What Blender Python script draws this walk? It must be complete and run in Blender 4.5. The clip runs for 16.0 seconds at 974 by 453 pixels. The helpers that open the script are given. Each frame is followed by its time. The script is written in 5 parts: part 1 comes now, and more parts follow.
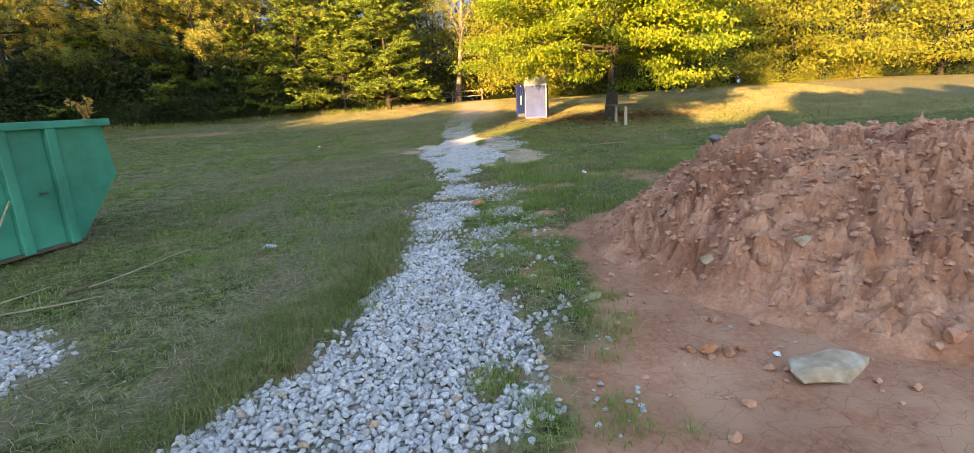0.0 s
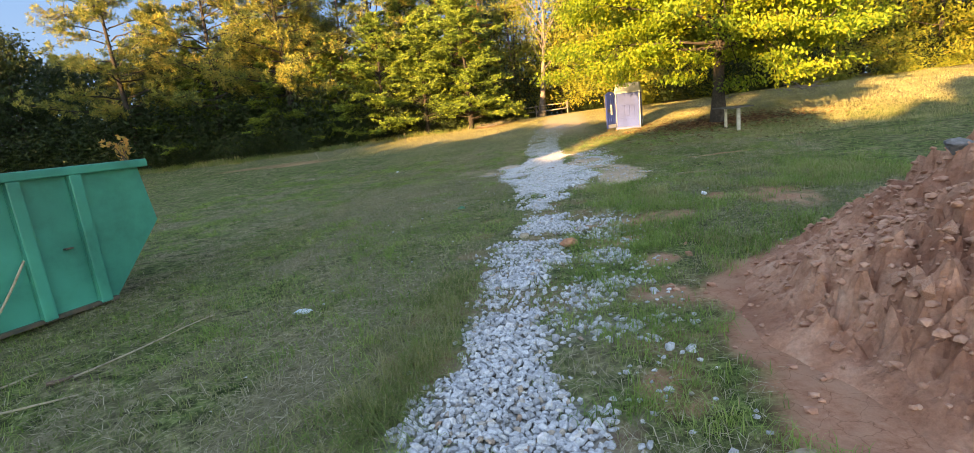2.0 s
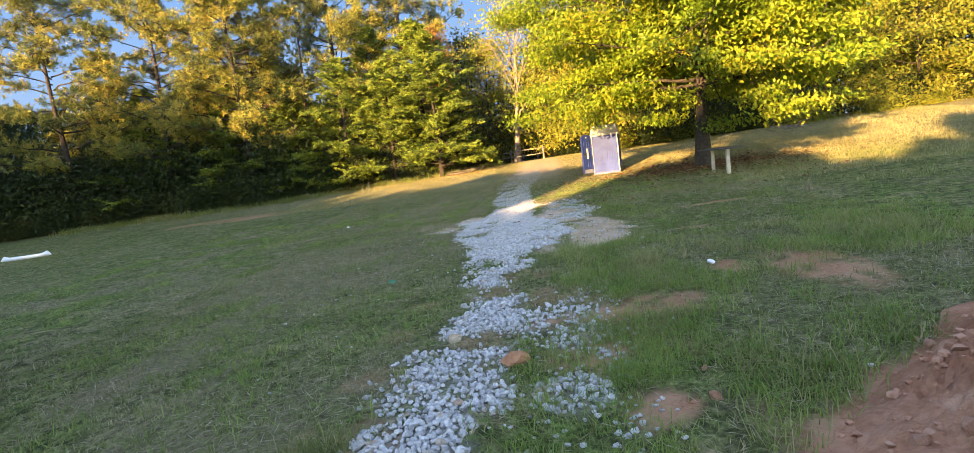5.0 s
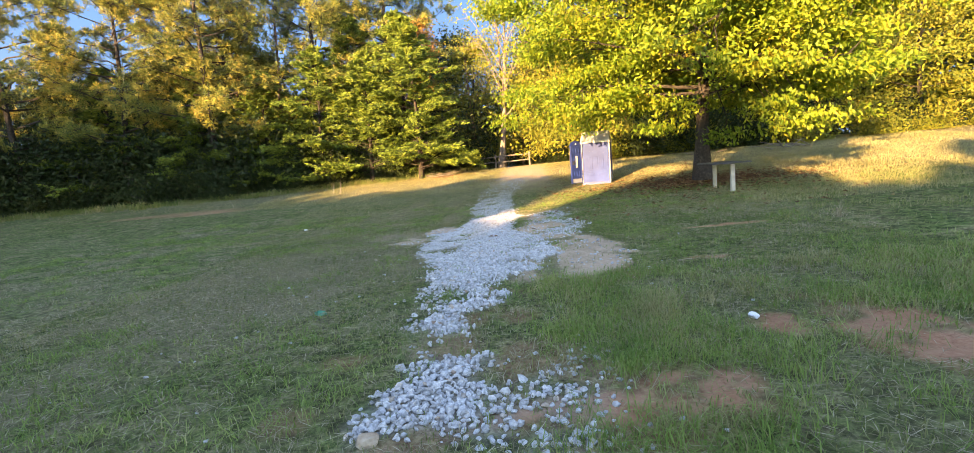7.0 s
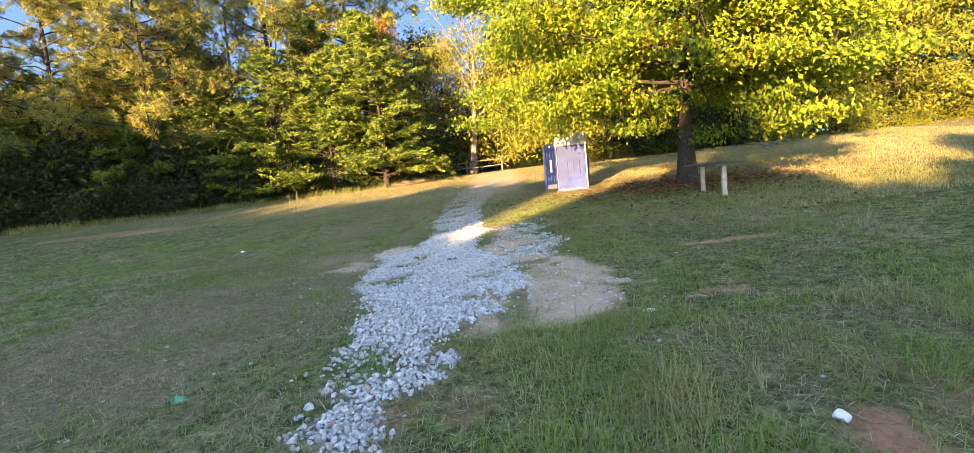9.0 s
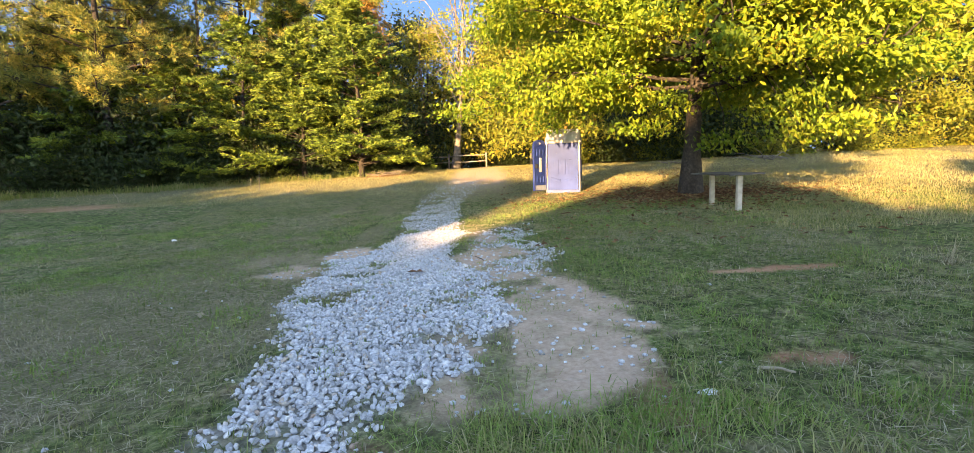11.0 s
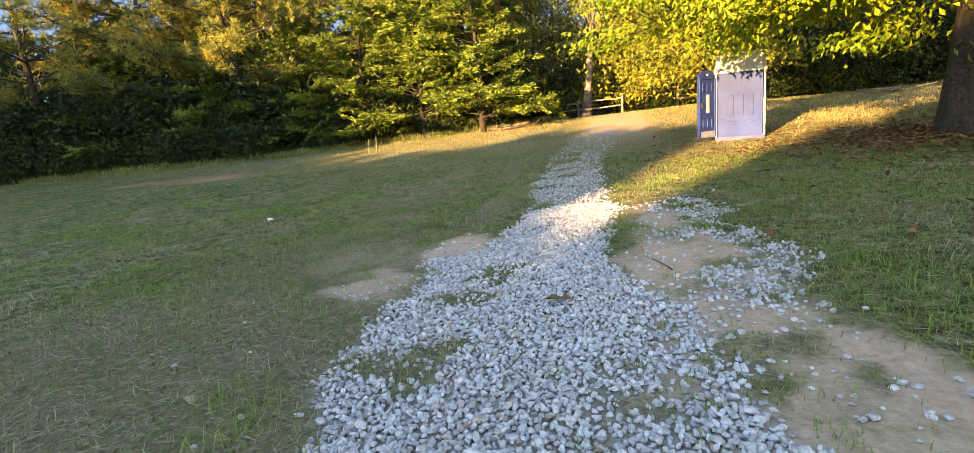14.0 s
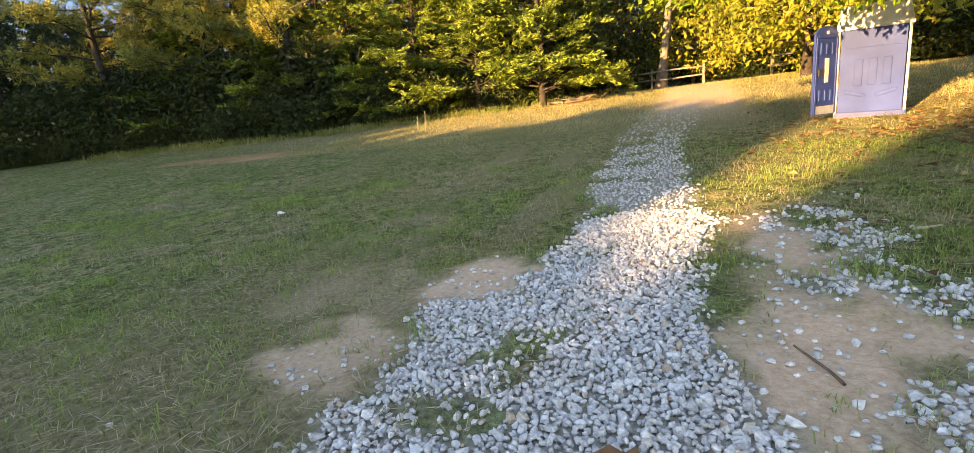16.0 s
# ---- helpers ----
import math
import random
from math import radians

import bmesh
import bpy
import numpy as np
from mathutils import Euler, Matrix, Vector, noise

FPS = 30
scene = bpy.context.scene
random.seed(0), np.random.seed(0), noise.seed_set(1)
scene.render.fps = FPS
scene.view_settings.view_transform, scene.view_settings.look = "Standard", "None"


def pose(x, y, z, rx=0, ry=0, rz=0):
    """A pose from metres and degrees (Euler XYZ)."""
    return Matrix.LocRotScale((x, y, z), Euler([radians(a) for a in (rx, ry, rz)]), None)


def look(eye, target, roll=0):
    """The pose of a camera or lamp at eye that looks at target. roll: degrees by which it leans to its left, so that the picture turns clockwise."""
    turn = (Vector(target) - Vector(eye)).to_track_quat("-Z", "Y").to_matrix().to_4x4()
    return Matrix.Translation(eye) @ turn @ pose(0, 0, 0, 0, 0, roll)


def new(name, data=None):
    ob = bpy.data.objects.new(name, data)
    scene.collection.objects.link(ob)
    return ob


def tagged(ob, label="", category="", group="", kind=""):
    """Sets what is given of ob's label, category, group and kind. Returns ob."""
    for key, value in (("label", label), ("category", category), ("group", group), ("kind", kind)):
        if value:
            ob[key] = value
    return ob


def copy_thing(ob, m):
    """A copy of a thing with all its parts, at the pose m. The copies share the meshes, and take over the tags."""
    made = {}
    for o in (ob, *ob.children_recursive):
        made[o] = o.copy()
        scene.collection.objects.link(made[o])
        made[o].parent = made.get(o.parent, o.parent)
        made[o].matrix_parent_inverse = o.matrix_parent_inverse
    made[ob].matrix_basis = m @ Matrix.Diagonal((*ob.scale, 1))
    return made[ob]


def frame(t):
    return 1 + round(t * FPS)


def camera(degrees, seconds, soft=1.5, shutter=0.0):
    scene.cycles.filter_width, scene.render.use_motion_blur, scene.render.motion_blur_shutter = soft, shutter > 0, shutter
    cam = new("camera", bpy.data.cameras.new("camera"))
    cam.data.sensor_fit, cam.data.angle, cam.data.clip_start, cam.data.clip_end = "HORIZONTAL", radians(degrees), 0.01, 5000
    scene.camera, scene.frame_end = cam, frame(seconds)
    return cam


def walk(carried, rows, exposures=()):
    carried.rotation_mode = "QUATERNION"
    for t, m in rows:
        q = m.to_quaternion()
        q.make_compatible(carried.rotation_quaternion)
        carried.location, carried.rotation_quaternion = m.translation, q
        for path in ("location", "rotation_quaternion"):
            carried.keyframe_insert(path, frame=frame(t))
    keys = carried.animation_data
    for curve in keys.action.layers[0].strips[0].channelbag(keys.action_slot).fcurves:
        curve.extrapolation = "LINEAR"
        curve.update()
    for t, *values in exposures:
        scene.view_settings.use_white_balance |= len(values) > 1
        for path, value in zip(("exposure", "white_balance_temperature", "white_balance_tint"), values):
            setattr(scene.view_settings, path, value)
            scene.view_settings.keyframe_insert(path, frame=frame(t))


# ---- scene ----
cam = camera(87.7, 16.0, soft=0.7)
METRES, EYE, TILT, LEAN, TURN = 15.3, 1.616, 0.0, 0.0, 0.0
ROWS = [
    (0.0, 0.0, 0.0, 0.0, -0.64, -13.81, 2.6),
    (0.5, 0.0053, 0.0328, -0.001, 0.05, -13.15, 3.34),
    (1.0, 0.0009, 0.0672, -0.003, 2.93, -12.28, 4.21),
    (1.5, -0.0016, 0.0963, -0.0021, 7.12, -11.12, 5.57),
    (2.0, -0.0027, 0.1269, -0.0023, 8.73, -11.38, 6.21),
    (2.5, -0.0091, 0.1588, -0.0081, 3.74, -13.41, 5.96),
    (3.0, -0.002, 0.1871, -0.0105, -0.83, -14.09, 5.39),
    (3.5, 0.0076, 0.2121, -0.0051, 1.4, -12.03, 7.51),
    (4.0, 0.0118, 0.2378, -0.0021, 3.57, -8.99, 8.77),
    (4.5, 0.0193, 0.2652, -0.0038, 6.41, -7.07, 7.9),
    (7.0, 0.0206, 0.4181, -0.0094, 5.17, -6.11, 4.3),
    (7.5, 0.026, 0.4508, -0.0087, 3.71, -7.5, 4.83),
    (8.0, 0.0276, 0.4769, -0.0082, 1.46, -7.68, 5.0),
    (8.5, 0.029, 0.5075, -0.008, -0.54, -6.81, 5.83),
    (9.0, 0.0334, 0.5403, -0.0072, 2.47, -5.73, 5.58),
    (11.5, 0.0287, 0.6941, -0.0125, 0.5, -6.16, 0.57),
    (12.0, 0.0232, 0.7259, -0.0107, 1.47, -4.38, -0.86),
    (12.5, 0.0148, 0.7571, -0.0102, 2.71, -2.8, -0.69),
    (13.0, 0.0084, 0.7898, -0.0119, 5.99, -4.73, 0.72),
    (13.5, -0.0, 0.8216, -0.0107, 11.42, -6.88, 2.49),
    (14.0, -0.0061, 0.855, -0.0101, 14.36, -10.78, 5.02),
    (14.5, -0.0067, 0.8907, -0.011, 15.59, -12.45, 5.13),
    (15.0, -0.0141, 0.9218, -0.011, 14.62, -12.36, 4.91),
    (15.5, -0.0183, 0.9533, -0.0094, 15.34, -12.38, 5.25),
    (16.0, -0.0214, 0.9854, -0.0077, 21.64, -13.06, 5.29),
]
walk(cam, [(t, pose(0, 0, EYE, TILT, LEAN, TURN) @ pose(METRES * x, METRES * y, METRES * z, 90 + pitch, roll, yaw)) for t, x, y, z, yaw, pitch, roll in ROWS], exposures=[(0.0, 2.65, 8800, 24), (3.5, 2.7, 8700, 24), (4.5, 2.65, 8400, 25), (7.0, 2.8, 7800, 25), (9.0, 2.8, 7700, 26), (12.5, 2.7, 7800, 24), (14.5, 2.7, 8900, 25), (16.0, 2.7, 9200, 26)])

# ---- world, sun, exposure ----
SUN_TO = Vector((-0.45, -0.89, 0.0)).normalized()      # towards the low evening sun
SUN_EL = radians(12.5)
world = bpy.data.worlds.new("sky")
scene.world = world
world.use_nodes = True
wn = world.node_tree
wn.nodes.clear()
sky = wn.nodes.new("ShaderNodeTexSky")
sky.sky_type = "NISHITA"
sky.sun_disc = False
sky.sun_elevation = SUN_EL
sky.sun_rotation = math.atan2(SUN_TO.x, SUN_TO.y)
sky.air_density, sky.dust_density, sky.ozone_density = 1.0, 0.0, 1.9
bg = wn.nodes.new("ShaderNodeBackground")
bg.inputs[1].default_value = 0.15
wo = wn.nodes.new("ShaderNodeOutputWorld")
wn.links.new(sky.outputs[0], bg.inputs[0])
wn.links.new(bg.outputs[0], wo.inputs[0])
sun_data = bpy.data.lights.new("sun", "SUN")
sun_data.energy, sun_data.angle, sun_data.color = 4.7, radians(0.55), (1.0, 0.73, 0.36)
sun = new("sun", sun_data)
sun.matrix_world = look((SUN_TO.x * 60, SUN_TO.y * 60, 60 * math.tan(SUN_EL)), (0, 0, 0))

# ---- materials ----
def mat_nodes(name):
    m = bpy.data.materials.new(name)
    m.use_nodes = True
    nt = m.node_tree
    return m, nt, nt.nodes["Principled BSDF"]


def add_node(nt, kind, **sets):
    n = nt.nodes.new(kind)
    for k, v in sets.items():
        n.inputs[k].default_value = v
    return n


def ramp(nt, fac, stops):
    r = nt.nodes.new("ShaderNodeValToRGB")
    e = r.color_ramp.elements
    while len(e) < len(stops):
        e.new(0.5)
    for el, (p, c) in zip(e, stops):
        el.position, el.color = p, (*c, 1)
    nt.links.new(fac, r.inputs[0])
    return r.outputs[0]


def noise_out(nt, scale, detail=4.0, rough=0.6):
    co = nt.nodes.new("ShaderNodeTexCoord")
    n = add_node(nt, "ShaderNodeTexNoise", Scale=scale, Detail=detail, Roughness=rough)
    nt.links.new(co.outputs["Object"], n.inputs["Vector"])
    return n.outputs[0]


def mix_col(nt, fac, a, b, mode="MIX"):
    n = nt.nodes.new("ShaderNodeMix")
    n.data_type, n.blend_type = "RGBA", mode
    for sock, v in ((n.inputs[0], fac), (n.inputs[6], a), (n.inputs[7], b)):
        if isinstance(v, bpy.types.NodeSocket):
            nt.links.new(v, sock)
        elif isinstance(v, tuple):
            sock.default_value = (*v, 1)
        else:
            sock.default_value = v
    return n.outputs[2]


def bump(nt, bsdf, height, strength, distance):
    b = add_node(nt, "ShaderNodeBump", Strength=strength, Distance=distance)
    nt.links.new(height, b.inputs["Height"])
    nt.links.new(b.outputs[0], bsdf.inputs["Normal"])


def surface(name, stops, scale, rough=0.8, bump_scale=40.0, bump_d=0.004, bump_s=0.6, metal=0.0, large=0.0):
    """Two-scale mottled paint, wood, stone or soil."""
    m, nt, b = mat_nodes(name)
    c = ramp(nt, noise_out(nt, scale, 6.0), stops)
    if large:
        f = ramp(nt, noise_out(nt, large, 3.0), [(0.35, (0.72, 0.72, 0.72)), (0.65, (1.15, 1.15, 1.15))])
        c = mix_col(nt, 1.0, c, f, "MULTIPLY")
    nt.links.new(c, b.inputs["Base Color"])
    b.inputs["Roughness"].default_value, b.inputs["Metallic"].default_value = rough, metal
    bump(nt, b, noise_out(nt, bump_scale, 5.0), bump_s, bump_d)
    return m


def island_mat(name, stops, rough=0.7, translucent=0.0, patch=0.0):
    """Colour that differs from blade to blade, leaf to leaf, stone to stone."""
    m, nt, b = mat_nodes(name)
    g = nt.nodes.new("ShaderNodeNewGeometry")
    fac = g.outputs["Random Per Island"]
    if patch:
        mx = nt.nodes.new("ShaderNodeMix")
        mx.inputs[0].default_value = 0.55
        sharp = nt.nodes.new("ShaderNodeMapRange")
        sharp.inputs[1].default_value, sharp.inputs[2].default_value = 0.3, 0.7
        nt.links.new(noise_out(nt, patch, 3.0), sharp.inputs[0])
        nt.links.new(fac, mx.inputs[2])
        nt.links.new(sharp.outputs[0], mx.inputs[3])
        fac = mx.outputs[0]
    c = ramp(nt, fac, stops)
    nt.links.new(c, b.inputs["Base Color"])
    b.inputs["Roughness"].default_value = rough
    b.inputs["Specular IOR Level"].default_value = 0.25
    if translucent:
        out = nt.nodes["Material Output"]
        tr = nt.nodes.new("ShaderNodeBsdfTranslucent")
        nt.links.new(c, tr.inputs[0])
        ms = add_node(nt, "ShaderNodeMixShader", Fac=translucent)
        nt.links.new(b.outputs[0], ms.inputs[1])
        nt.links.new(tr.outputs[0], ms.inputs[2])
        nt.links.new(ms.outputs[0], out.inputs[0])
    return m


def ground_material():
    m, nt, b = mat_nodes("meadow_ground")
    def attr(n):
        a = nt.nodes.new("ShaderNodeAttribute")
        a.attribute_name = n
        return a.outputs["Fac"]
    fine, mid, broad = noise_out(nt, 22.0, 6.0, 0.7), noise_out(nt, 3.0, 4.0), noise_out(nt, 0.35, 3.0)
    soil = ramp(nt, fine, [(0.32, (0.075, 0.066, 0.033)), (0.5, (0.185, 0.16, 0.085)), (0.68, (0.33, 0.28, 0.17))])
    green = ramp(nt, fine, [(0.32, (0.022, 0.038, 0.011)), (0.52, (0.082, 0.122, 0.034)), (0.7, (0.19, 0.22, 0.075))])
    c = mix_col(nt, ramp(nt, mid, [(0.4, (0, 0, 0)), (0.62, (1, 1, 1))]), soil, green)
    coarse = noise_out(nt, 1.1, 5.0, 0.7)
    c = mix_col(nt, ramp(nt, coarse, [(0.42, (0, 0, 0)), (0.58, (0.8, 0.8, 0.8))]), c, green)
    c = mix_col(nt, 1.0, c, ramp(nt, noise_out(nt, 7.0, 5.0, 0.7), [(0.38, (0.36, 0.38, 0.35)), (0.62, (1.42, 1.40, 1.36))]), "MULTIPLY")
    c = mix_col(nt, attr("dry"), c, ramp(nt, fine, [(0.3, (0.10, 0.088, 0.046)), (0.7, (0.25, 0.212, 0.12))]))
    clay = ramp(nt, fine, [(0.3, (0.33, 0.145, 0.085)), (0.55, (0.45, 0.22, 0.136)), (0.8, (0.53, 0.31, 0.21))])
    clay = mix_col(nt, ramp(nt, mid, [(0.42, (0, 0, 0)), (0.6, (1, 1, 1))]), clay, (0.48, 0.265, 0.172))
    vo = nt.nodes.new("ShaderNodeTexVoronoi")
    vo.feature = "DISTANCE_TO_EDGE"
    vo.inputs["Scale"].default_value = 5.5
    wob = nt.nodes.new("ShaderNodeVectorMath")
    wob.operation = "MULTIPLY_ADD"
    wob.inputs[1].default_value = (0.25, 0.25, 0.25)
    tc = nt.nodes.new("ShaderNodeTexCoord")
    nz = add_node(nt, "ShaderNodeTexNoise", Scale=3.5, Detail=4.0)
    nt.links.new(tc.outputs["Object"], nz.inputs["Vector"])
    nt.links.new(nz.outputs["Color"], wob.inputs[0])
    nt.links.new(tc.outputs["Object"], wob.inputs[2])
    nt.links.new(wob.outputs[0], vo.inputs["Vector"])
    crack = ramp(nt, vo.outputs["Distance"], [(0.0, (0.55, 0.5, 0.48)), (0.018, (1, 1, 1))])
    clay = mix_col(nt, 0.7, clay, crack, "MULTIPLY")
    clay = mix_col(nt, 0.8, clay, ramp(nt, broad, [(0.4, (0.72, 0.64, 0.60)), (0.6, (1.08, 1.06, 1.04))]), "MULTIPLY")
    c = mix_col(nt, attr("clay"), c, clay)
    sand = ramp(nt, fine, [(0.25, (0.34, 0.23, 0.155)), (0.5, (0.48, 0.34, 0.24)), (0.8, (0.57, 0.44, 0.33))])
    c = mix_col(nt, attr("sand"), c, sand)
    grit = ramp(nt, fine, [(0.3, (0.19, 0.165, 0.135)), (0.5, (0.33, 0.305, 0.27)), (0.7, (0.46, 0.44, 0.41))])
    c = mix_col(nt, attr("grit"), c, grit)
    nt.links.new(c, b.inputs["Base Color"])
    b.inputs["Roughness"].default_value = 0.95
    b.inputs["Specular IOR Level"].default_value = 0.1
    bump(nt, b, fine, 0.7, 0.02)
    return m


def mound_material():
    m, nt, b = mat_nodes("red_clay_heap")
    fine, mid, broad = noise_out(nt, 30.0, 7.0, 0.7), noise_out(nt, 5.0, 5.0, 0.65), noise_out(nt, 0.9, 3.0)
    c = ramp(nt, mid, [(0.28, (0.36, 0.15, 0.085)), (0.46, (0.49, 0.235, 0.145)), (0.6, (0.55, 0.29, 0.19)), (0.78, (0.60, 0.37, 0.26))])
    c = mix_col(nt, ramp(nt, broad, [(0.45, (0, 0, 0)), (0.62, (0.75, 0.75, 0.75))]), c, (0.27, 0.105, 0.062))
    c = mix_col(nt, 0.5, c, ramp(nt, fine, [(0.3, (0.55, 0.52, 0.5)), (0.7, (1.35, 1.35, 1.35))]), "MULTIPLY")
    nt.links.new(c, b.inputs["Base Color"])
    b.inputs["Roughness"].default_value = 0.95
    b.inputs["Specular IOR Level"].default_value = 0.1
    bump(nt, b, fine, 0.9, 0.025)
    return m


GROUND = ground_material()
CLAY = mound_material()
CLOD = surface("clay_clod", [(0.3, (0.33, 0.14, 0.082)), (0.5, (0.46, 0.225, 0.14)), (0.75, (0.54, 0.31, 0.21))], 14, 0.95, 50, 0.008, 0.8)
STONE = island_mat("crushed_limestone", [(0.0, (0.32, 0.315, 0.305)), (0.35, (0.44, 0.438, 0.43)), (0.75, (0.51, 0.51, 0.505)), (0.93, (0.57, 0.56, 0.54)), (0.985, (0.40, 0.32, 0.24)), (1.0, (0.38, 0.26, 0.19))], 0.85)
def roughen(m, scale, lo, hi, amount):
    """Fine mottling and relief over a material's base colour."""
    nt = m.node_tree
    b_ = nt.nodes["Principled BSDF"]
    src = b_.inputs["Base Color"].links[0].from_socket
    f = ramp(nt, noise_out(nt, scale, 6.0), [(0.35, (lo, lo, lo)), (0.65, (hi, hi, hi))])
    nt.links.new(mix_col(nt, 1.0, src, f, "MULTIPLY"), b_.inputs["Base Color"])
    bump(nt, b_, noise_out(nt, scale * 1.5, 5.0), 0.6, amount)


roughen(STONE, 45, 0.72, 1.15, 0.004)
def stone_piece_material():
    m, nt, b = mat_nodes("limestone_piece")
    o = nt.nodes.new("ShaderNodeObjectInfo")
    c = ramp(nt, o.outputs["Random"], [(0.0, (0.33, 0.325, 0.315)), (0.35, (0.45, 0.448, 0.44)), (0.8, (0.52, 0.52, 0.515)), (0.95, (0.56, 0.53, 0.48)), (1.0, (0.42, 0.30, 0.20))])
    c = mix_col(nt, 0.6, c, ramp(nt, noise_out(nt, 60, 6.0), [(0.35, (0.7, 0.69, 0.67)), (0.65, (1.2, 1.2, 1.2))]), "MULTIPLY")
    nt.links.new(c, b.inputs["Base Color"])
    b.inputs["Roughness"].default_value = 0.85
    bump(nt, b, noise_out(nt, 90, 5.0), 0.6, 0.003)
    return m
STONE_PIECE = stone_piece_material()
TAN_STONE = surface("tan_limestone", [(0.3, (0.26, 0.17, 0.10)), (0.5, (0.38, 0.29, 0.20)), (0.7, (0.48, 0.42, 0.33))], 9, 0.9, 35, 0.01, 0.8)
BRICK_RED = surface("red_stone", [(0.3, (0.30, 0.11, 0.05)), (0.7, (0.48, 0.23, 0.12))], 12, 0.9, 40, 0.008, 0.8)
GREY_STONE = surface("grey_stone", [(0.3, (0.10, 0.095, 0.09)), (0.7, (0.24, 0.22, 0.20))], 12, 0.9, 40, 0.008, 0.8)
BARK = surface("oak_bark", [(0.3, (0.012, 0.009, 0.007)), (0.5, (0.032, 0.024, 0.018)), (0.75, (0.085, 0.065, 0.048))], 14, 0.95, 18, 0.05, 1.0)
PALE_BARK = surface("pale_bark", [(0.3, (0.09, 0.072, 0.055)), (0.55, (0.20, 0.165, 0.13)), (0.8, (0.34, 0.29, 0.235))], 5, 0.9, 25, 0.015, 0.7)
PINE_BARK = surface("pine_bark", [(0.3, (0.06, 0.04, 0.028)), (0.6, (0.16, 0.10, 0.068)), (0.8, (0.25, 0.17, 0.12))], 8, 0.95, 20, 0.02, 0.9)
OAK_LEAF = island_mat("oak_leaf", [(0.0, (0.05, 0.09, 0.01)), (0.33, (0.12, 0.20, 0.018)), (0.66, (0.26, 0.32, 0.03)), (0.88, (0.41, 0.38, 0.045)), (0.96, (0.38, 0.24, 0.04)), (1.0, (0.34, 0.13, 0.035))], 0.5, 0.45, 0.45)
CEDAR_LEAF = island_mat("cedar_spray", [(0.0, (0.025, 0.045, 0.01)), (0.4, (0.085, 0.135, 0.02)), (0.72, (0.21, 0.27, 0.035)), (1.0, (0.34, 0.36, 0.075))], 0.6, 0.25, 0.6)
PINE_LEAF = island_mat("pine_needle", [(0.0, (0.02, 0.04, 0.012)), (0.35, (0.11, 0.14, 0.03)), (0.6, (0.27, 0.26, 0.05)), (1.0, (0.47, 0.31, 0.065))], 0.55, 0.2, 0.6)
# the wood's deep shade is put into these near-black leaf greens
SHADE_DARK_LEAF = island_mat("shade_dark_woodland_leaf", [(0.0, (0.010, 0.020, 0.006)), (0.5, (0.024, 0.042, 0.011)), (0.88, (0.05, 0.068, 0.016)), (1.0, (0.13, 0.10, 0.028))], 0.55, 0.2, 0.5)
YELLOW_LEAF = island_mat("autumn_leaf", [(0.0, (0.09, 0.125, 0.02)), (0.45, (0.20, 0.225, 0.03)), (0.8, (0.32, 0.28, 0.045)), (0.95, (0.38, 0.20, 0.04)), (1.0, (0.34, 0.12, 0.035))], 0.55, 0.4, 0.5)
ORANGE_LEAF = island_mat("orange_leaf", [(0.0, (0.30, 0.20, 0.05)), (0.5, (0.45, 0.26, 0.06)), (1.0, (0.50, 0.22, 0.06))], 0.55, 0.4)
GRASS = island_mat("meadow_grass", [(0.0, (0.05, 0.085, 0.018)), (0.3, (0.11, 0.155, 0.036)), (0.52, (0.18, 0.21, 0.06)), (0.7, (0.27, 0.25, 0.11)), (0.88, (0.37, 0.32, 0.18)), (1.0, (0.46, 0.40, 0.25))], 0.7, 0.25, 0.45)
LUSH = island_mat("lush_grass", [(0.0, (0.08, 0.16, 0.03)), (0.5, (0.18, 0.28, 0.055)), (0.8, (0.29, 0.35, 0.10)), (1.0, (0.48, 0.42, 0.21))], 0.6, 0.3, 1.2)
DRY_GRASS = island_mat("dry_meadow_grass", [(0.0, (0.13, 0.155, 0.045)), (0.35, (0.24, 0.23, 0.085)), (0.7, (0.38, 0.33, 0.16)), (1.0, (0.50, 0.43, 0.25))], 0.7, 0.25, 0.4)
STRAW = island_mat("cut_straw", [(0.0, (0.17, 0.14, 0.08)), (0.6, (0.32, 0.27, 0.17)), (1.0, (0.45, 0.39, 0.27))], 0.8, 0.1)
LITTER_LEAF = island_mat("fallen_leaf", [(0.0, (0.08, 0.035, 0.018)), (0.5, (0.16, 0.075, 0.034)), (0.85, (0.25, 0.135, 0.065)), (1.0, (0.34, 0.24, 0.10))], 0.8, 0.1)
TEAL = surface("green_painted_steel", [(0.28, (0.004, 0.15, 0.105)), (0.5, (0.006, 0.235, 0.165)), (0.8, (0.012, 0.28, 0.20))], 1.6, 0.42, 9, 0.006, 0.25, large=0.5)
RUST = surface("rusty_steel", [(0.3, (0.03, 0.05, 0.04)), (0.6, (0.10, 0.07, 0.045))], 8, 0.8, 30, 0.004, 0.5)
BLUE = surface("faded_blue_plastic", [(0.25, (0.014, 0.034, 0.14)), (0.5, (0.022, 0.045, 0.175)), (0.8, (0.035, 0.06, 0.2))], 2.2, 0.5, 60, 0.001, 0.3, large=0.8)
BLUE.node_tree.nodes["Principled BSDF"].inputs["Specular IOR Level"].default_value = 0.2
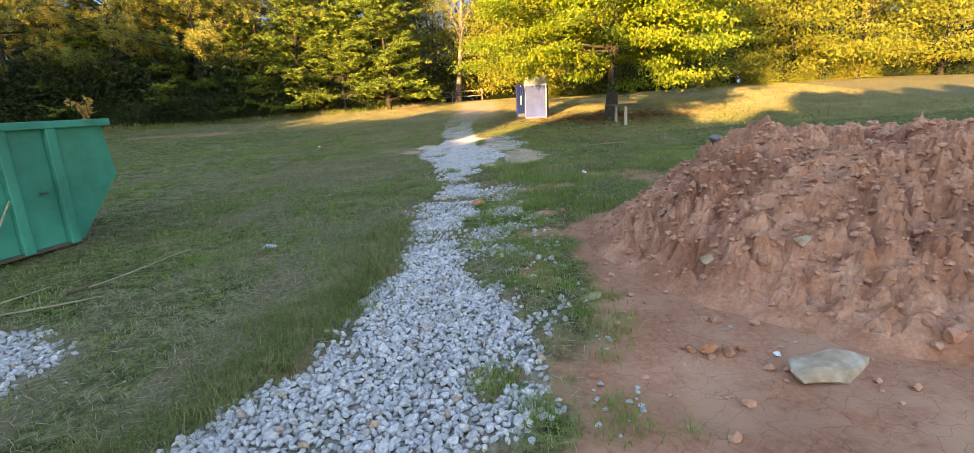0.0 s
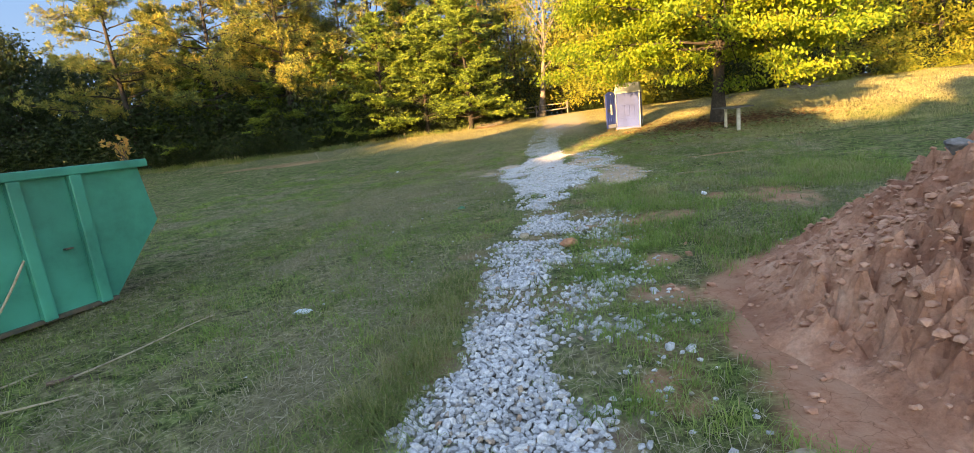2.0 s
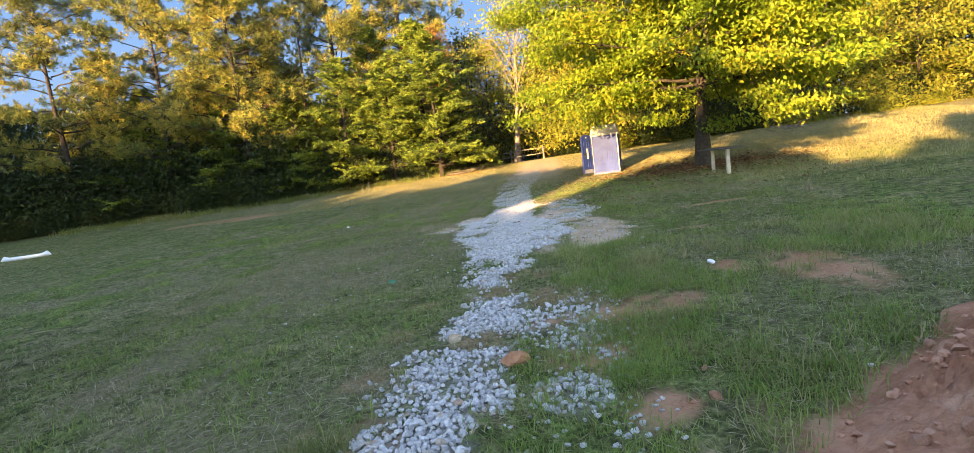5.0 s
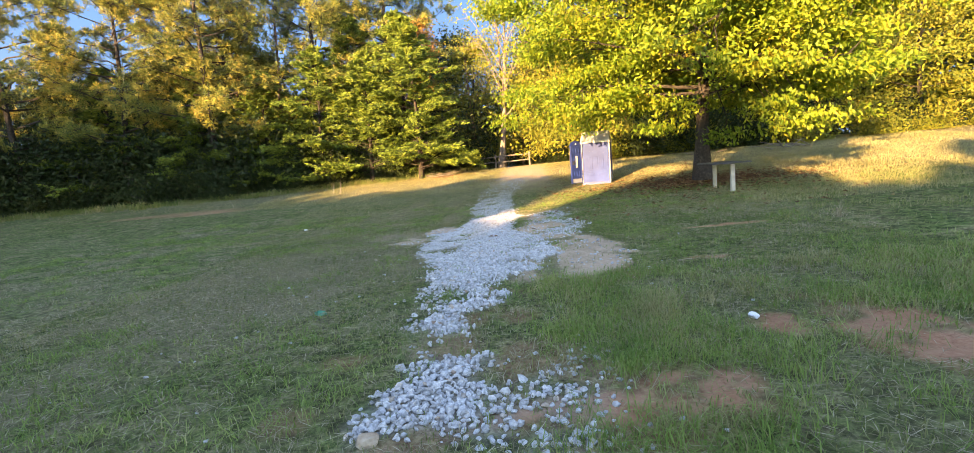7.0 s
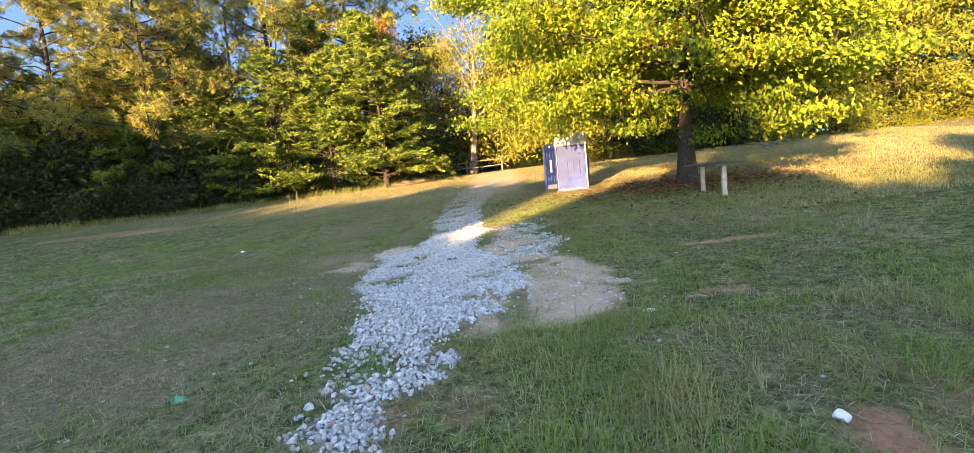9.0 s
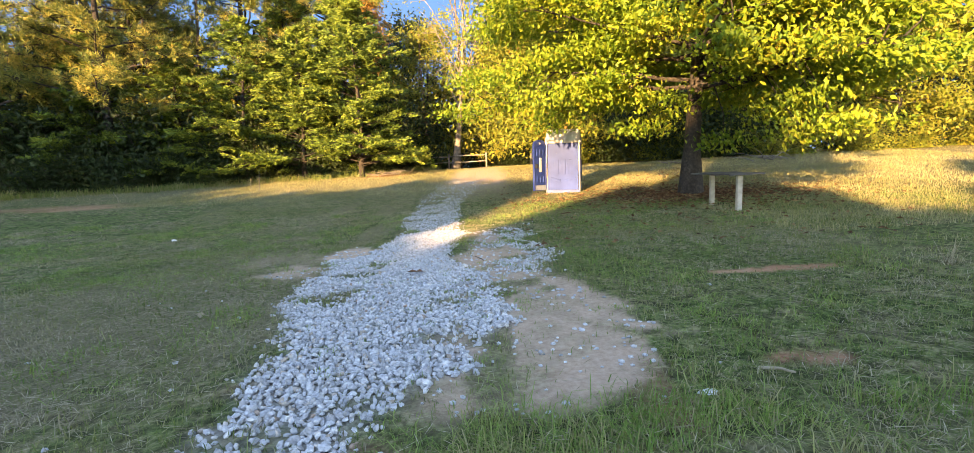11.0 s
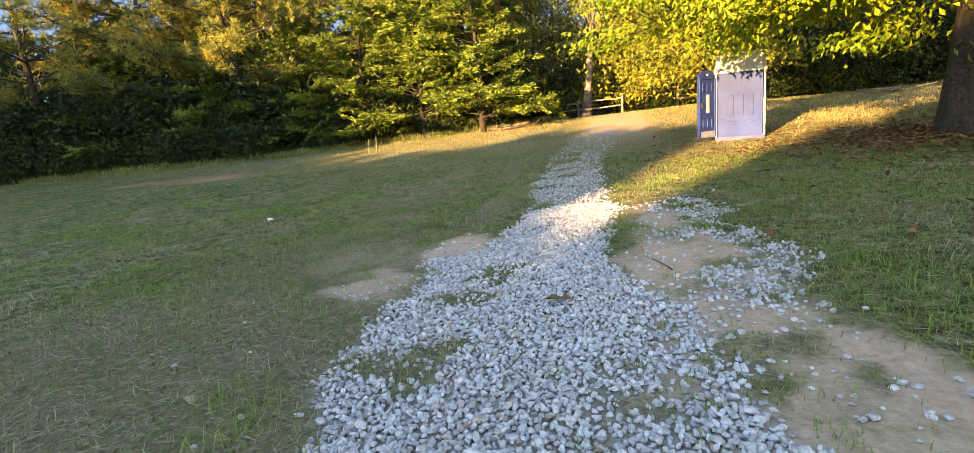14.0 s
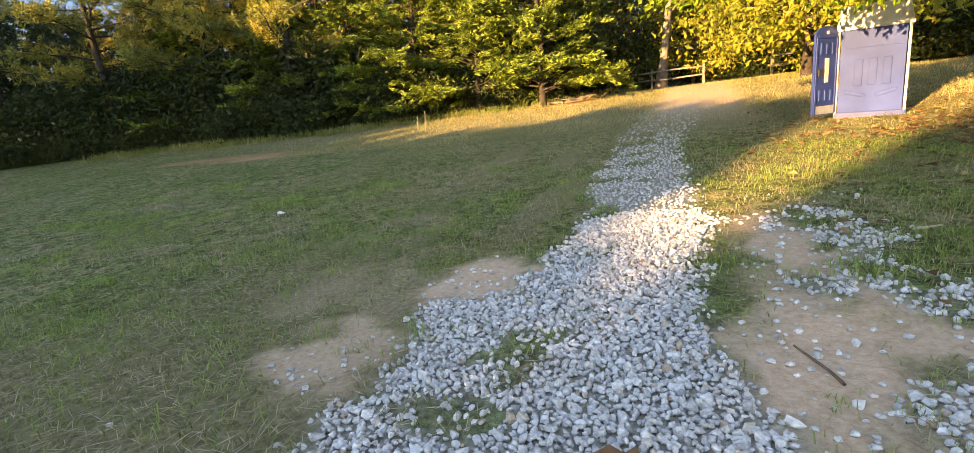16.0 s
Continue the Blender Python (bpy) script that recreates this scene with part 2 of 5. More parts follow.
NAVY = surface("navy_plastic", [(0.3, (0.010, 0.022, 0.11)), (0.7, (0.018, 0.036, 0.16))], 3, 0.4, 60, 0.001, 0.3)
ROOF_WHITE = surface("white_plastic_roof", [(0.3, (0.36, 0.345, 0.30)), (0.7, (0.50, 0.485, 0.44))], 4, 0.55, 50, 0.001, 0.3)
GREY_PLASTIC = surface("grey_plastic", [(0.3, (0.20, 0.20, 0.20)), (0.7, (0.30, 0.30, 0.30))], 6, 0.6, 50, 0.001, 0.3)
BLACK = surface("black_plastic", [(0.3, (0.012, 0.012, 0.013)), (0.7, (0.03, 0.03, 0.03))], 6, 0.5, 50, 0.001, 0.3)
POST_WOOD = surface("pale_weathered_post", [(0.3, (0.32, 0.27, 0.20)), (0.7, (0.52, 0.46, 0.37))], 7, 0.85, 30, 0.003, 0.5)
BOARD = surface("weathered_board", [(0.3, (0.035, 0.03, 0.026)), (0.7, (0.10, 0.09, 0.08))], 5, 0.8, 30, 0.003, 0.5)
RAIL_WOOD = surface("grey_fence_rail", [(0.3, (0.10, 0.085, 0.07)), (0.7, (0.24, 0.21, 0.17))], 6, 0.9, 30, 0.003, 0.5)
STICK = surface("dry_stick", [(0.3, (0.24, 0.19, 0.12)), (0.7, (0.46, 0.38, 0.26))], 12, 0.85, 40, 0.002, 0.5)
WHITE_LITTER = surface("white_litter", [(0.3, (0.66, 0.68, 0.70)), (0.7, (0.82, 0.83, 0.84))], 12, 0.5, 40, 0.004, 0.6)
BLUE_LITTER = surface("clear_bluish_plastic", [(0.3, (0.36, 0.47, 0.58)), (0.7, (0.68, 0.74, 0.80))], 14, 0.3, 30, 0.006, 0.8)
GREEN_LITTER = surface("green_plastic", [(0.3, (0.01, 0.16, 0.09)), (0.7, (0.02, 0.26, 0.15))], 14, 0.4, 40, 0.003, 0.5)

# ---- shapes ----
rng = np.random.default_rng(7)
LATTICE = np.random.default_rng(3).random((256, 256))


def vnoise(x, y, scale, octaves=3):
    """Smooth value noise, 0 to 1, for arrays."""
    x, y = np.asarray(x, float) * scale, np.asarray(y, float) * scale
    total, amp, norm = 0.0, 1.0, 0.0
    for _ in range(octaves):
        ix, iy = np.floor(x).astype(int), np.floor(y).astype(int)
        fx, fy = x - ix, y - iy
        fx, fy = fx * fx * (3 - 2 * fx), fy * fy * (3 - 2 * fy)
        a, b = LATTICE[ix % 256, iy % 256], LATTICE[(ix + 1) % 256, iy % 256]
        c, d = LATTICE[ix % 256, (iy + 1) % 256], LATTICE[(ix + 1) % 256, (iy + 1) % 256]
        total = total + amp * ((a * (1 - fx) + b * fx) * (1 - fy) + (c * (1 - fx) + d * fx) * fy)
        norm += amp
        amp *= 0.5
        x, y = x * 2.03 + 17.3, y * 2.03 + 9.1
    return total / norm


def chunks(x, y, cell, seed):
    """Cellular lumps: rounded blocks of uneven height, with crevices between them."""
    gx_, gy_ = np.asarray(x, float) / cell, np.asarray(y, float) / cell
    ix, iy = np.floor(gx_).astype(int), np.floor(gy_).astype(int)
    best, second, tall = np.full(gx_.shape, 9.0), np.full(gx_.shape, 9.0), np.zeros(gx_.shape)
    for a in (-1, 0, 1):
        for b in (-1, 0, 1):
            cx, cy = ix + a, iy + b
            px, py = cx + LATTICE[(cx + seed) % 256, cy % 256], cy + LATTICE[cx % 256, (cy + seed) % 256]
            d = np.hypot(gx_ - px, gy_ - py)
            near_ = d < best
            second = np.where(near_, best, np.minimum(second, d))
            tall = np.where(near_, LATTICE[(cx + 2 * seed) % 256, (cy + seed) % 256], tall)
            best = np.where(near_, d, best)
    return np.clip((second - best) * 2.2, 0, 1) ** 0.6 * (0.35 + 0.65 * tall)


def soft(u, w):
    return w * np.logaddexp(0, np.asarray(u, float) / w)


def land(x, y):
    """Height of the meadow: falls a little to the left, rises to a crest ahead."""
    x, y = np.asarray(x, float), np.asarray(y, float)
    side = np.where(x > 0, 30 * np.tanh(x / 30), 10 * np.tanh(x / 10))
    ye = np.clip(y, -6, None)
    ye = ye - soft(ye - 41, 2.0)
    near = np.exp(-((x / 40) ** 2 + ((y - 15) / 40) ** 2))
    return -0.2555 + 0.0254 * side + 0.0203 * ye + 0.07 * soft(ye - 23.5, 2.0) + near * (0.05 * (vnoise(x, y, 0.8) - 0.5) + 0.03 * (vnoise(x, y, 3.1) - 0.5))


def step(u, lo, hi):
    v = np.clip((np.asarray(u, float) - lo) / (hi - lo), 0, 1)
    return v * v * (3 - 2 * v)


def blob(x, y, cx, cy, rx, ry, ragged=0.6):
    """1 inside a ragged patch, 0 outside."""
    r = np.hypot((x - cx) / rx, (y - cy) / ry) + ragged * (vnoise(x + cx, y, 2.6) - 0.5)
    return 1 - step(r, 0.6, 1.2)


EDGE_Y = (-4, 0, 2.4, 3.3, 4.6, 5.5, 6.4, 7.2, 8.3, 8.8, 9.2, 9.8, 10.4, 10.8, 11.7, 12.4, 14.2, 15, 15.75, 16.8, 17.6, 18.5, 19.1, 20.4, 23, 28, 36)
EDGE_L = (-3.6, -2.9, -2.0, -1.45, -1.22, -1.05, -1.08, -1.15, -1.32, -1.17, -0.85, -0.9, -0.68, -0.9, -1.15, -1.3, -1.42, -1.62, -2.0, -2.12, -2.05, -2.2, -1.5, -1.47, -1.78, -2.0, -1.6)
EDGE_RY = (-4, 0, 2.3, 3.1, 4.2, 4.6, 5.3, 6.3, 7, 8.5, 9.5, 10.4, 11, 11.5, 12, 12.7, 13.2, 13.8, 14.4, 15.8, 16.7, 17.1, 18.3, 19, 20, 22.4, 27, 33, 36)
EDGE_R = (0.4, 0.3, 0.15, 0.4, 0.3, 0.05, -0.33, -0.4, -0.32, -0.17, -0.06, -0.18, -0.5, -0.5, -0.1, -0.3, 0.0, 0.35, 0.62, 0.62, 0.45, 0.05, -0.15, -0.4, -0.1, -0.38, -0.5, 0.3, 0.5)


def gravel(x, y):
    """How thickly the crushed stone lies, 0 to 1."""
    wob = 0.42 * (vnoise(x, y, 1.7) - 0.5) + 0.30 * (vnoise(x + 13, y, 5.5) - 0.5)
    l, r = np.interp(y, EDGE_Y, EDGE_L), np.interp(y, EDGE_RY, EDGE_R)
    d = np.minimum(x - l, r - x) + wob
    g = step(d, -0.10, 0.20)
    patchy = step(vnoise(x + 31, y, 1.5), 0.38, 0.55)
    thin = step(y, 4.6, 6.0) * (1 - step(y, 12.8, 14.0))
    g = g * (1 - thin * 0.72 * (1 - patchy))
    g = g * (1 - 0.85 * (1 - step(vnoise(x, y + 40, 2.3), 0.30, 0.44)) * step(np.abs(x + 0.6), 0.1, 0.6))
    g = g * (1 - 0.92 * blob(x, y, -0.3, 9.1, 1.3, 0.24)) * (1 - 0.92 * blob(x, y, -0.3, 10.8, 1.2, 0.3)) * (1 - 0.6 * blob(x, y, -0.7, 12.3, 0.9, 0.22, 1.2))
    g = g * (1 - 0.8 * blob(x, y, -1.65, 15.85, 0.32, 0.2, 1.2)) * (1 - 0.8 * blob(x, y, -1.35, 17.0, 0.4, 0.16, 1.4))
    g = g * (1 - 0.95 * sand_patch(x, y))
    side = step(np.minimum(x - 0.35, 1.25 - x) + 2 * wob, -0.1, 0.25) * step(y, 16.4, 17.2) * (1 - step(y, 20.6, 22)) * (1 - 0.8 * sand_patch(x, y))
    g = np.maximum(g, 0.42 * side * step(vnoise(x + 4, y, 2.4), 0.36, 0.56))
    thrown = step(np.minimum(x + 0.35, 0.75 - x), -0.1, 0.3) * step(y, 3.4, 4.4) * (1 - step(y, 9.6, 10.6))
    g = np.maximum(g, 0.42 * thrown * step(vnoise(x + 77, y, 1.9), 0.5, 0.66))
    g = np.maximum(g, 0.95 * blob(x, y, -4.55, 3.4, 1.15, 0.95))
    return g * (1 - 0.75 * step(y, 21, 30))


def sand_patch(x, y):
    x, y = x + 0.35 * (vnoise(x, y, 3.0) - 0.5), y + 0.5 * (vnoise(x + 8, y, 2.2) - 0.5)
    s = blob(x, y, 0.25, 17.8, 0.42, 0.8, 1.0)
    s = np.maximum(s, 0.8 * blob(x, y, -2.6, 17.6, 0.42, 0.6, 1.5))
    s = np.maximum(s, blob(x, y, -1.95, 18.95, 0.5, 0.6, 1.2))
    s = np.maximum(s, blob(x, y, 0.35, 19.6, 0.3, 0.45))
    return s


def sand(x, y):
    r = np.interp(y, (12.6, 13.4, 14.2, 15.2, 15.8, 16.7, 17.8, 18.9, 20, 21), (0.6, 1.5, 1.9, 1.85, 1.65, 1.4, 1.28, 0.95, 0.65, 0.3))
    band = step(r - x + 0.5 * (vnoise(x, y, 1.9) - 0.5) + 0.45 * (vnoise(x + 9, y, 5.0) - 0.5), 0.0, 0.14) * step(x, -0.3, 0.3) * step(y, 12.6, 13.2) * (1 - step(y, 20, 21.5))
    band = band * (0.25 + 0.7 * step(vnoise(x + 3, y, 2.6), 0.36, 0.5)) * (0.8 + 0.2 * step(vnoise(x, y + 5, 7.0), 0.35, 0.55))
    s = np.maximum(band, sand_patch(x, y))
    s = np.maximum(s, 0.3 * blob(x, y, -3.1, 18.6, 0.8, 0.7, 1.6))
    return np.maximum(s, 0.75 * step(y, 26, 33) * (1 - step(np.abs(x + 0.2), 0.8, 1.7)) * (1 - step(y, 40, 44)))


def clay(x, y):
    e = np.interp(y, (-3, 0, 2.3, 3, 4, 5.8, 6.8, 7.6, 9), (-0.1, 0.1, 0.25, 0.5, 0.78, 0.95, 1.1, 1.9, 4.0))
    c = step(x - e + 0.5 * (vnoise(x, y, 2.2) - 0.5), -0.1, 0.2) * (1 - step(y, 8.3, 8.8)) * (1 - step(x, 8, 9))
    for cx, cy, rx, ry in ((0.75, 6.5, 0.3, 0.3), (0.55, 9.5, 0.5, 0.2), (1.3, 9.6, 0.35, 0.3), (3.1, 10.5, 0.5, 0.75), (2.35, 10.75, 0.2, 0.3), (0.5, 8.6, 0.35, 0.25), (0.5, 4.9, 0.18, 0.25), (0.85, 7.6, 0.2, 0.2), (0.45, 2.9, 0.2, 0.3), (2.7, 13.6, 0.25, 0.12), (3.8, 16.2, 0.7, 0.12)):
        c = np.maximum(c, 0.85 * blob(x, y, cx, cy, rx * 1.15, ry * 1.15, 1.2) * (0.35 + 0.65 * step(vnoise(x, y, 6.0), 0.32, 0.5)))
    c = np.maximum(c, 0.7 * blob(x, y, -5.6, 38.3, 1.6, 0.9))
    streak = blob(x, y, -16.5, 29.5, 3.5, 0.7, 1.0)
    return np.maximum(c, 0.55 * streak)


def straw_area(x, y):
    s = step(vnoise(x * 1.6, y * 0.35, 0.9), 0.42, 0.62) * (1 - step(np.abs(x + 3.2), 1.0, 2.6))
    far = step(vnoise(x, y, 0.35), 0.5, 0.7) * 0.35
    s = np.maximum(s, 0.85 * blob(x, y, -3.9, 14.6, 2.2, 4.6, 1.2))
    hill = 0.75 * step(y + 0.25 * x, 24, 31)
    return np.maximum(0.85 * np.maximum(s, far), hill)


def mesh_from(name, verts, faces, mat, smooth=False):
    verts, faces = np.asarray(verts, np.float32), np.asarray(faces, np.int32)
    me = bpy.data.meshes.new(name)
    me.vertices.add(len(verts))
    me.vertices.foreach_set("co", verts.ravel())
    n, k = faces.shape
    me.loops.add(n * k)
    me.loops.foreach_set("vertex_index", faces.ravel())
    me.polygons.add(n)
    me.polygons.foreach_set("loop_start", np.arange(0, n * k, k, dtype=np.int32))
    me.polygons.foreach_set("loop_total", np.full(n, k, np.int32))
    me.update(calc_edges=True)
    me.polygons.foreach_set("use_smooth", np.full(n, smooth))
    me.materials.append(mat)
    return me


def under(name, data, parent, label=""):
    ob = new(name, data)
    ob.parent = parent
    return tagged(ob, label) if label else ob


def part(name, bm, material, parent=None, label="", smooth=False):
    me = bpy.data.meshes.new(name)
    bm.to_mesh(me)
    bm.free()
    me.materials.append(material)
    if smooth:
        me.polygons.foreach_set("use_smooth", np.full(len(me.polygons), True))
    ob = new(name, me)
    if parent:
        ob.parent = parent
    return tagged(ob, label) if label else ob


def box(size, at=(0, 0, 0), bevel=0.01, turn=None, bm=None):
    bm = bm or bmesh.new()
    t = bmesh.new()
    bmesh.ops.create_cube(t, size=1)
    bmesh.ops.scale(t, vec=size, verts=t.verts)
    if bevel:
        bmesh.ops.bevel(t, geom=t.edges[:], offset=bevel, segments=2, affect="EDGES", profile=0.6)
    m = Matrix.Translation(at) @ (turn or Matrix())
    bmesh.ops.transform(t, matrix=m, verts=t.verts)
    tmp = bpy.data.meshes.new("tmp")
    t.to_mesh(tmp)
    t.free()
    bm.from_mesh(tmp)
    bpy.data.meshes.remove(tmp)
    return bm


class Tubes:
    """Gathers tapered limbs into one mesh."""
    def __init__(self, sides=6):
        self.v, self.f, self.n, self.sides = [], [], 0, sides

    def add(self, pts, radii):
        pts, radii, k = np.asarray(pts, float), np.asarray(radii, float), self.sides
        d = np.gradient(pts, axis=0)
        d /= np.linalg.norm(d, axis=1)[:, None] + 1e-9
        ref = np.where(np.abs(d[:, 2:3]) > 0.9, np.array([[1.0, 0, 0]]), np.array([[0, 0, 1.0]]))
        u = np.cross(d, ref)
        u /= np.linalg.norm(u, axis=1)[:, None] + 1e-9
        w = np.cross(d, u)
        a = np.arange(k) * 2 * math.pi / k
        ring = pts[:, None] + radii[:, None, None] * (np.cos(a)[None, :, None] * u[:, None] + np.sin(a)[None, :, None] * w[:, None])
        self.v.append(ring.reshape(-1, 3))
        i, j = np.meshgrid(np.arange(len(pts) - 1), np.arange(k), indexing="ij")
        q = np.stack([i * k + j, i * k + (j + 1) % k, (i + 1) * k + (j + 1) % k, (i + 1) * k + j], -1).reshape(-1, 4)
        self.f.append(q + self.n)
        self.n += len(pts) * k

    def mesh(self, name, mat):
        return mesh_from(name, np.concatenate(self.v), np.concatenate(self.f), mat, True)


def unit(v):
    return v / (np.linalg.norm(v, axis=-1, keepdims=True) + 1e-9)


def leaves(name, centres, along, length, width, mat, r, lift=0.0):
    """Many small pointed leaves, each folded along its rib: centres (N,3), along (N,3)."""
    n = len(centres)
    along = unit(along)
    side = unit(np.cross(along, unit(r.normal(size=(n, 3)) + np.array([0, 0, lift]))))
    up = np.cross(side, along)
    L, W = (length * (0.7 + 0.6 * r.random(n)))[:, None], (width * (0.7 + 0.6 * r.random(n)))[:, None]
    a, b = centres - along * L / 2, centres + along * L / 2
    fold = up * W * 0.25
    v = np.stack([a, centres + side * W / 2 + fold + along * L * 0.08, b, centres - side * W / 2 + fold + along * L * 0.08], 1).reshape(-1, 3)
    q = np.arange(n)[:, None] * 4
    f = np.concatenate([q + np.array([[0, 1, 2]]), q + np.array([[0, 2, 3]])], 0)
    return mesh_from(name, v, f, mat)


def bend(start, direction, length, droop, wiggle, r, n=7):
    """A limb's centre line."""
    t = np.linspace(0, 1, n)[:, None]
    d = unit(np.asarray(direction, float))
    p = np.asarray(start, float) + d * length * t + np.array([[0, 0, 1.0]]) * droop * length * t ** 2
    return p + np.cumsum(r.normal(scale=wiggle * length / n, size=(n, 3)), 0) * (t > 0)


def broadleaf(name, height, spread, low, trunk_r, mat, bark, r, limbs=34, clusters=9, per=70, leaf=0.15, gap=0.0, cluster_r=0.5, lean=(0, 0), rise=0.12, twigs=True, sides=7):
    """A leafy tree: trunk, limbs, twigs and clumps of separate leaves."""
    root = new(name)
    tubes, cen, alo = Tubes(sides), [], []
    t = np.linspace(0, 1, 9)
    spine = np.stack([lean[0] * t + 0.15 * np.sin(t * 4 + r.random() * 6), lean[1] * t + 0.15 * np.cos(t * 5) - 0.15, t * height * 0.92 - 0.15], 1)
    tubes.add(spine, trunk_r * (np.maximum(0.12, 1 - t * 0.95) + 0.5 * np.exp(-t * height / 0.5)))
    for i in range(limbs):
        f = (i + r.random()) / limbs
        z = low + (height * 0.9 - low) * f ** 1.3
        base = np.array([np.interp(z, spine[:, 2], spine[:, k]) for k in range(3)])
        az = i * 2.399 + r.normal() * 0.4
        shape = math.sin(math.pi * min(1, 0.28 + 0.72 * f)) ** 0.7
        length = spread * max(0.22, shape) * (0.75 + 0.4 * r.random())
        d = np.array([math.cos(az), math.sin(az), rise + 0.75 * f])
        line = bend(base, d, length, -0.14 * (1 - f) ** 3 + 0.02, 0.09, r)
        rad = trunk_r * 0.30 * (1 - 0.6 * f) * np.linspace(1, 0.08, len(line))
        tubes.add(line, rad)
        for c in range(clusters):
            s = 0.16 + 0.84 * (c + r.random()) / clusters
            p = np.array([np.interp(s * (len(line) - 1), range(len(line)), line[:, k]) for k in range(3)])
            out = unit(np.array([math.cos(az), math.sin(az), 0.1]) + r.normal(scale=0.75, size=3))
            reach = spread * 0.17 * (0.5 + r.random())
            q = p + out * reach
            if twigs:
                tubes.add(np.stack([p, (p + q) / 2 + r.normal(scale=0.06, size=3), q]), np.array([0.022, 0.014, 0.006]) * (0.6 + trunk_r))
            if r.random() < gap:
                continue
            n = int(per * (0.5 + r.random()))
            off = r.normal(size=(n, 3)) * np.array([cluster_r, cluster_r, cluster_r * 0.34])
            cen.append(q + off)
            alo.append(out * 0.6 + r.normal(size=(n, 3)) * 0.8 + np.array([0, 0, -0.5]))
    under("trunk", tubes.mesh("trunk", bark), root)
    under("crown", leaves("crown", np.concatenate(cen), np.concatenate(alo), leaf, leaf * 0.55, mat, r, 1.2), root)
    return root


def conifer(name, height, spread, low, trunk_r, mat, bark, r, limbs=70, fans=11, sprays=30, length=0.3, width=0.05, up=0.25, power=0.8):
    """A cedar: a spire of limbs that carry flat, drooping fans of narrow sprays, with gaps between them."""
    root = new(name)
    tubes, cen, alo = Tubes(5), [], []
    t = np.linspace(0, 1, 7)
    tubes.add(np.stack([0.1 * np.sin(t * 5), 0.1 * np.cos(t * 4), t * height - 0.15], 1), trunk_r * np.maximum(0.06, 1 - t))
    for i in range(limbs):
        f = (i + r.random()) / limbs
        z = low + (height - low) * f
        az = i * 2.399 + r.normal() * 0.5
        ln = spread * (1 - f) ** power * (0.55 + 0.65 * r.random()) + 0.2
        line = bend((0, 0, z), (math.cos(az), math.sin(az), up + 0.4 * f), ln, -0.22 + 0.3 * f, 0.08, r, 6)
        tubes.add(line, trunk_r * 0.20 * (1.1 - f) * np.linspace(1, 0.1, 6))
        for j in range(max(4, int(fans * ln / spread))):
            s = (0.22 + 0.78 * r.random() ** 0.8) * 5
            p = np.array([np.interp(s, range(6), line[:, k]) for k in range(3)])
            a = az + (1 if j % 2 else -1) * r.uniform(0.1, 1.0)
            d = np.array([math.cos(a), math.sin(a), r.normal() * 0.18 + 0.08])
            reach = (0.16 * ln + 0.22) * (0.6 + 0.8 * r.random())
            tubes.add(np.stack([p, p + d * reach]), [0.012, 0.004])
            u = r.random(sprays)
            side = np.array([-d[1], d[0], 0.0])
            c = p + d * (reach * u)[:, None] + side * (r.normal(size=sprays) * 0.16 * (1.15 - u))[:, None] + np.array([0, 0, 1.0]) * (r.normal(size=sprays) * 0.055 - 0.16 * reach * u ** 2)[:, None]
            cen.append(c)
            alo.append(d + r.normal(size=(sprays, 3)) * np.array([0.55, 0.55, 0.35]))
    under("trunk", tubes.mesh("trunk", bark), root)
    under("crown", leaves("crown", np.concatenate(cen), np.concatenate(alo), length, width, mat, r, 0.2), root)
    return root


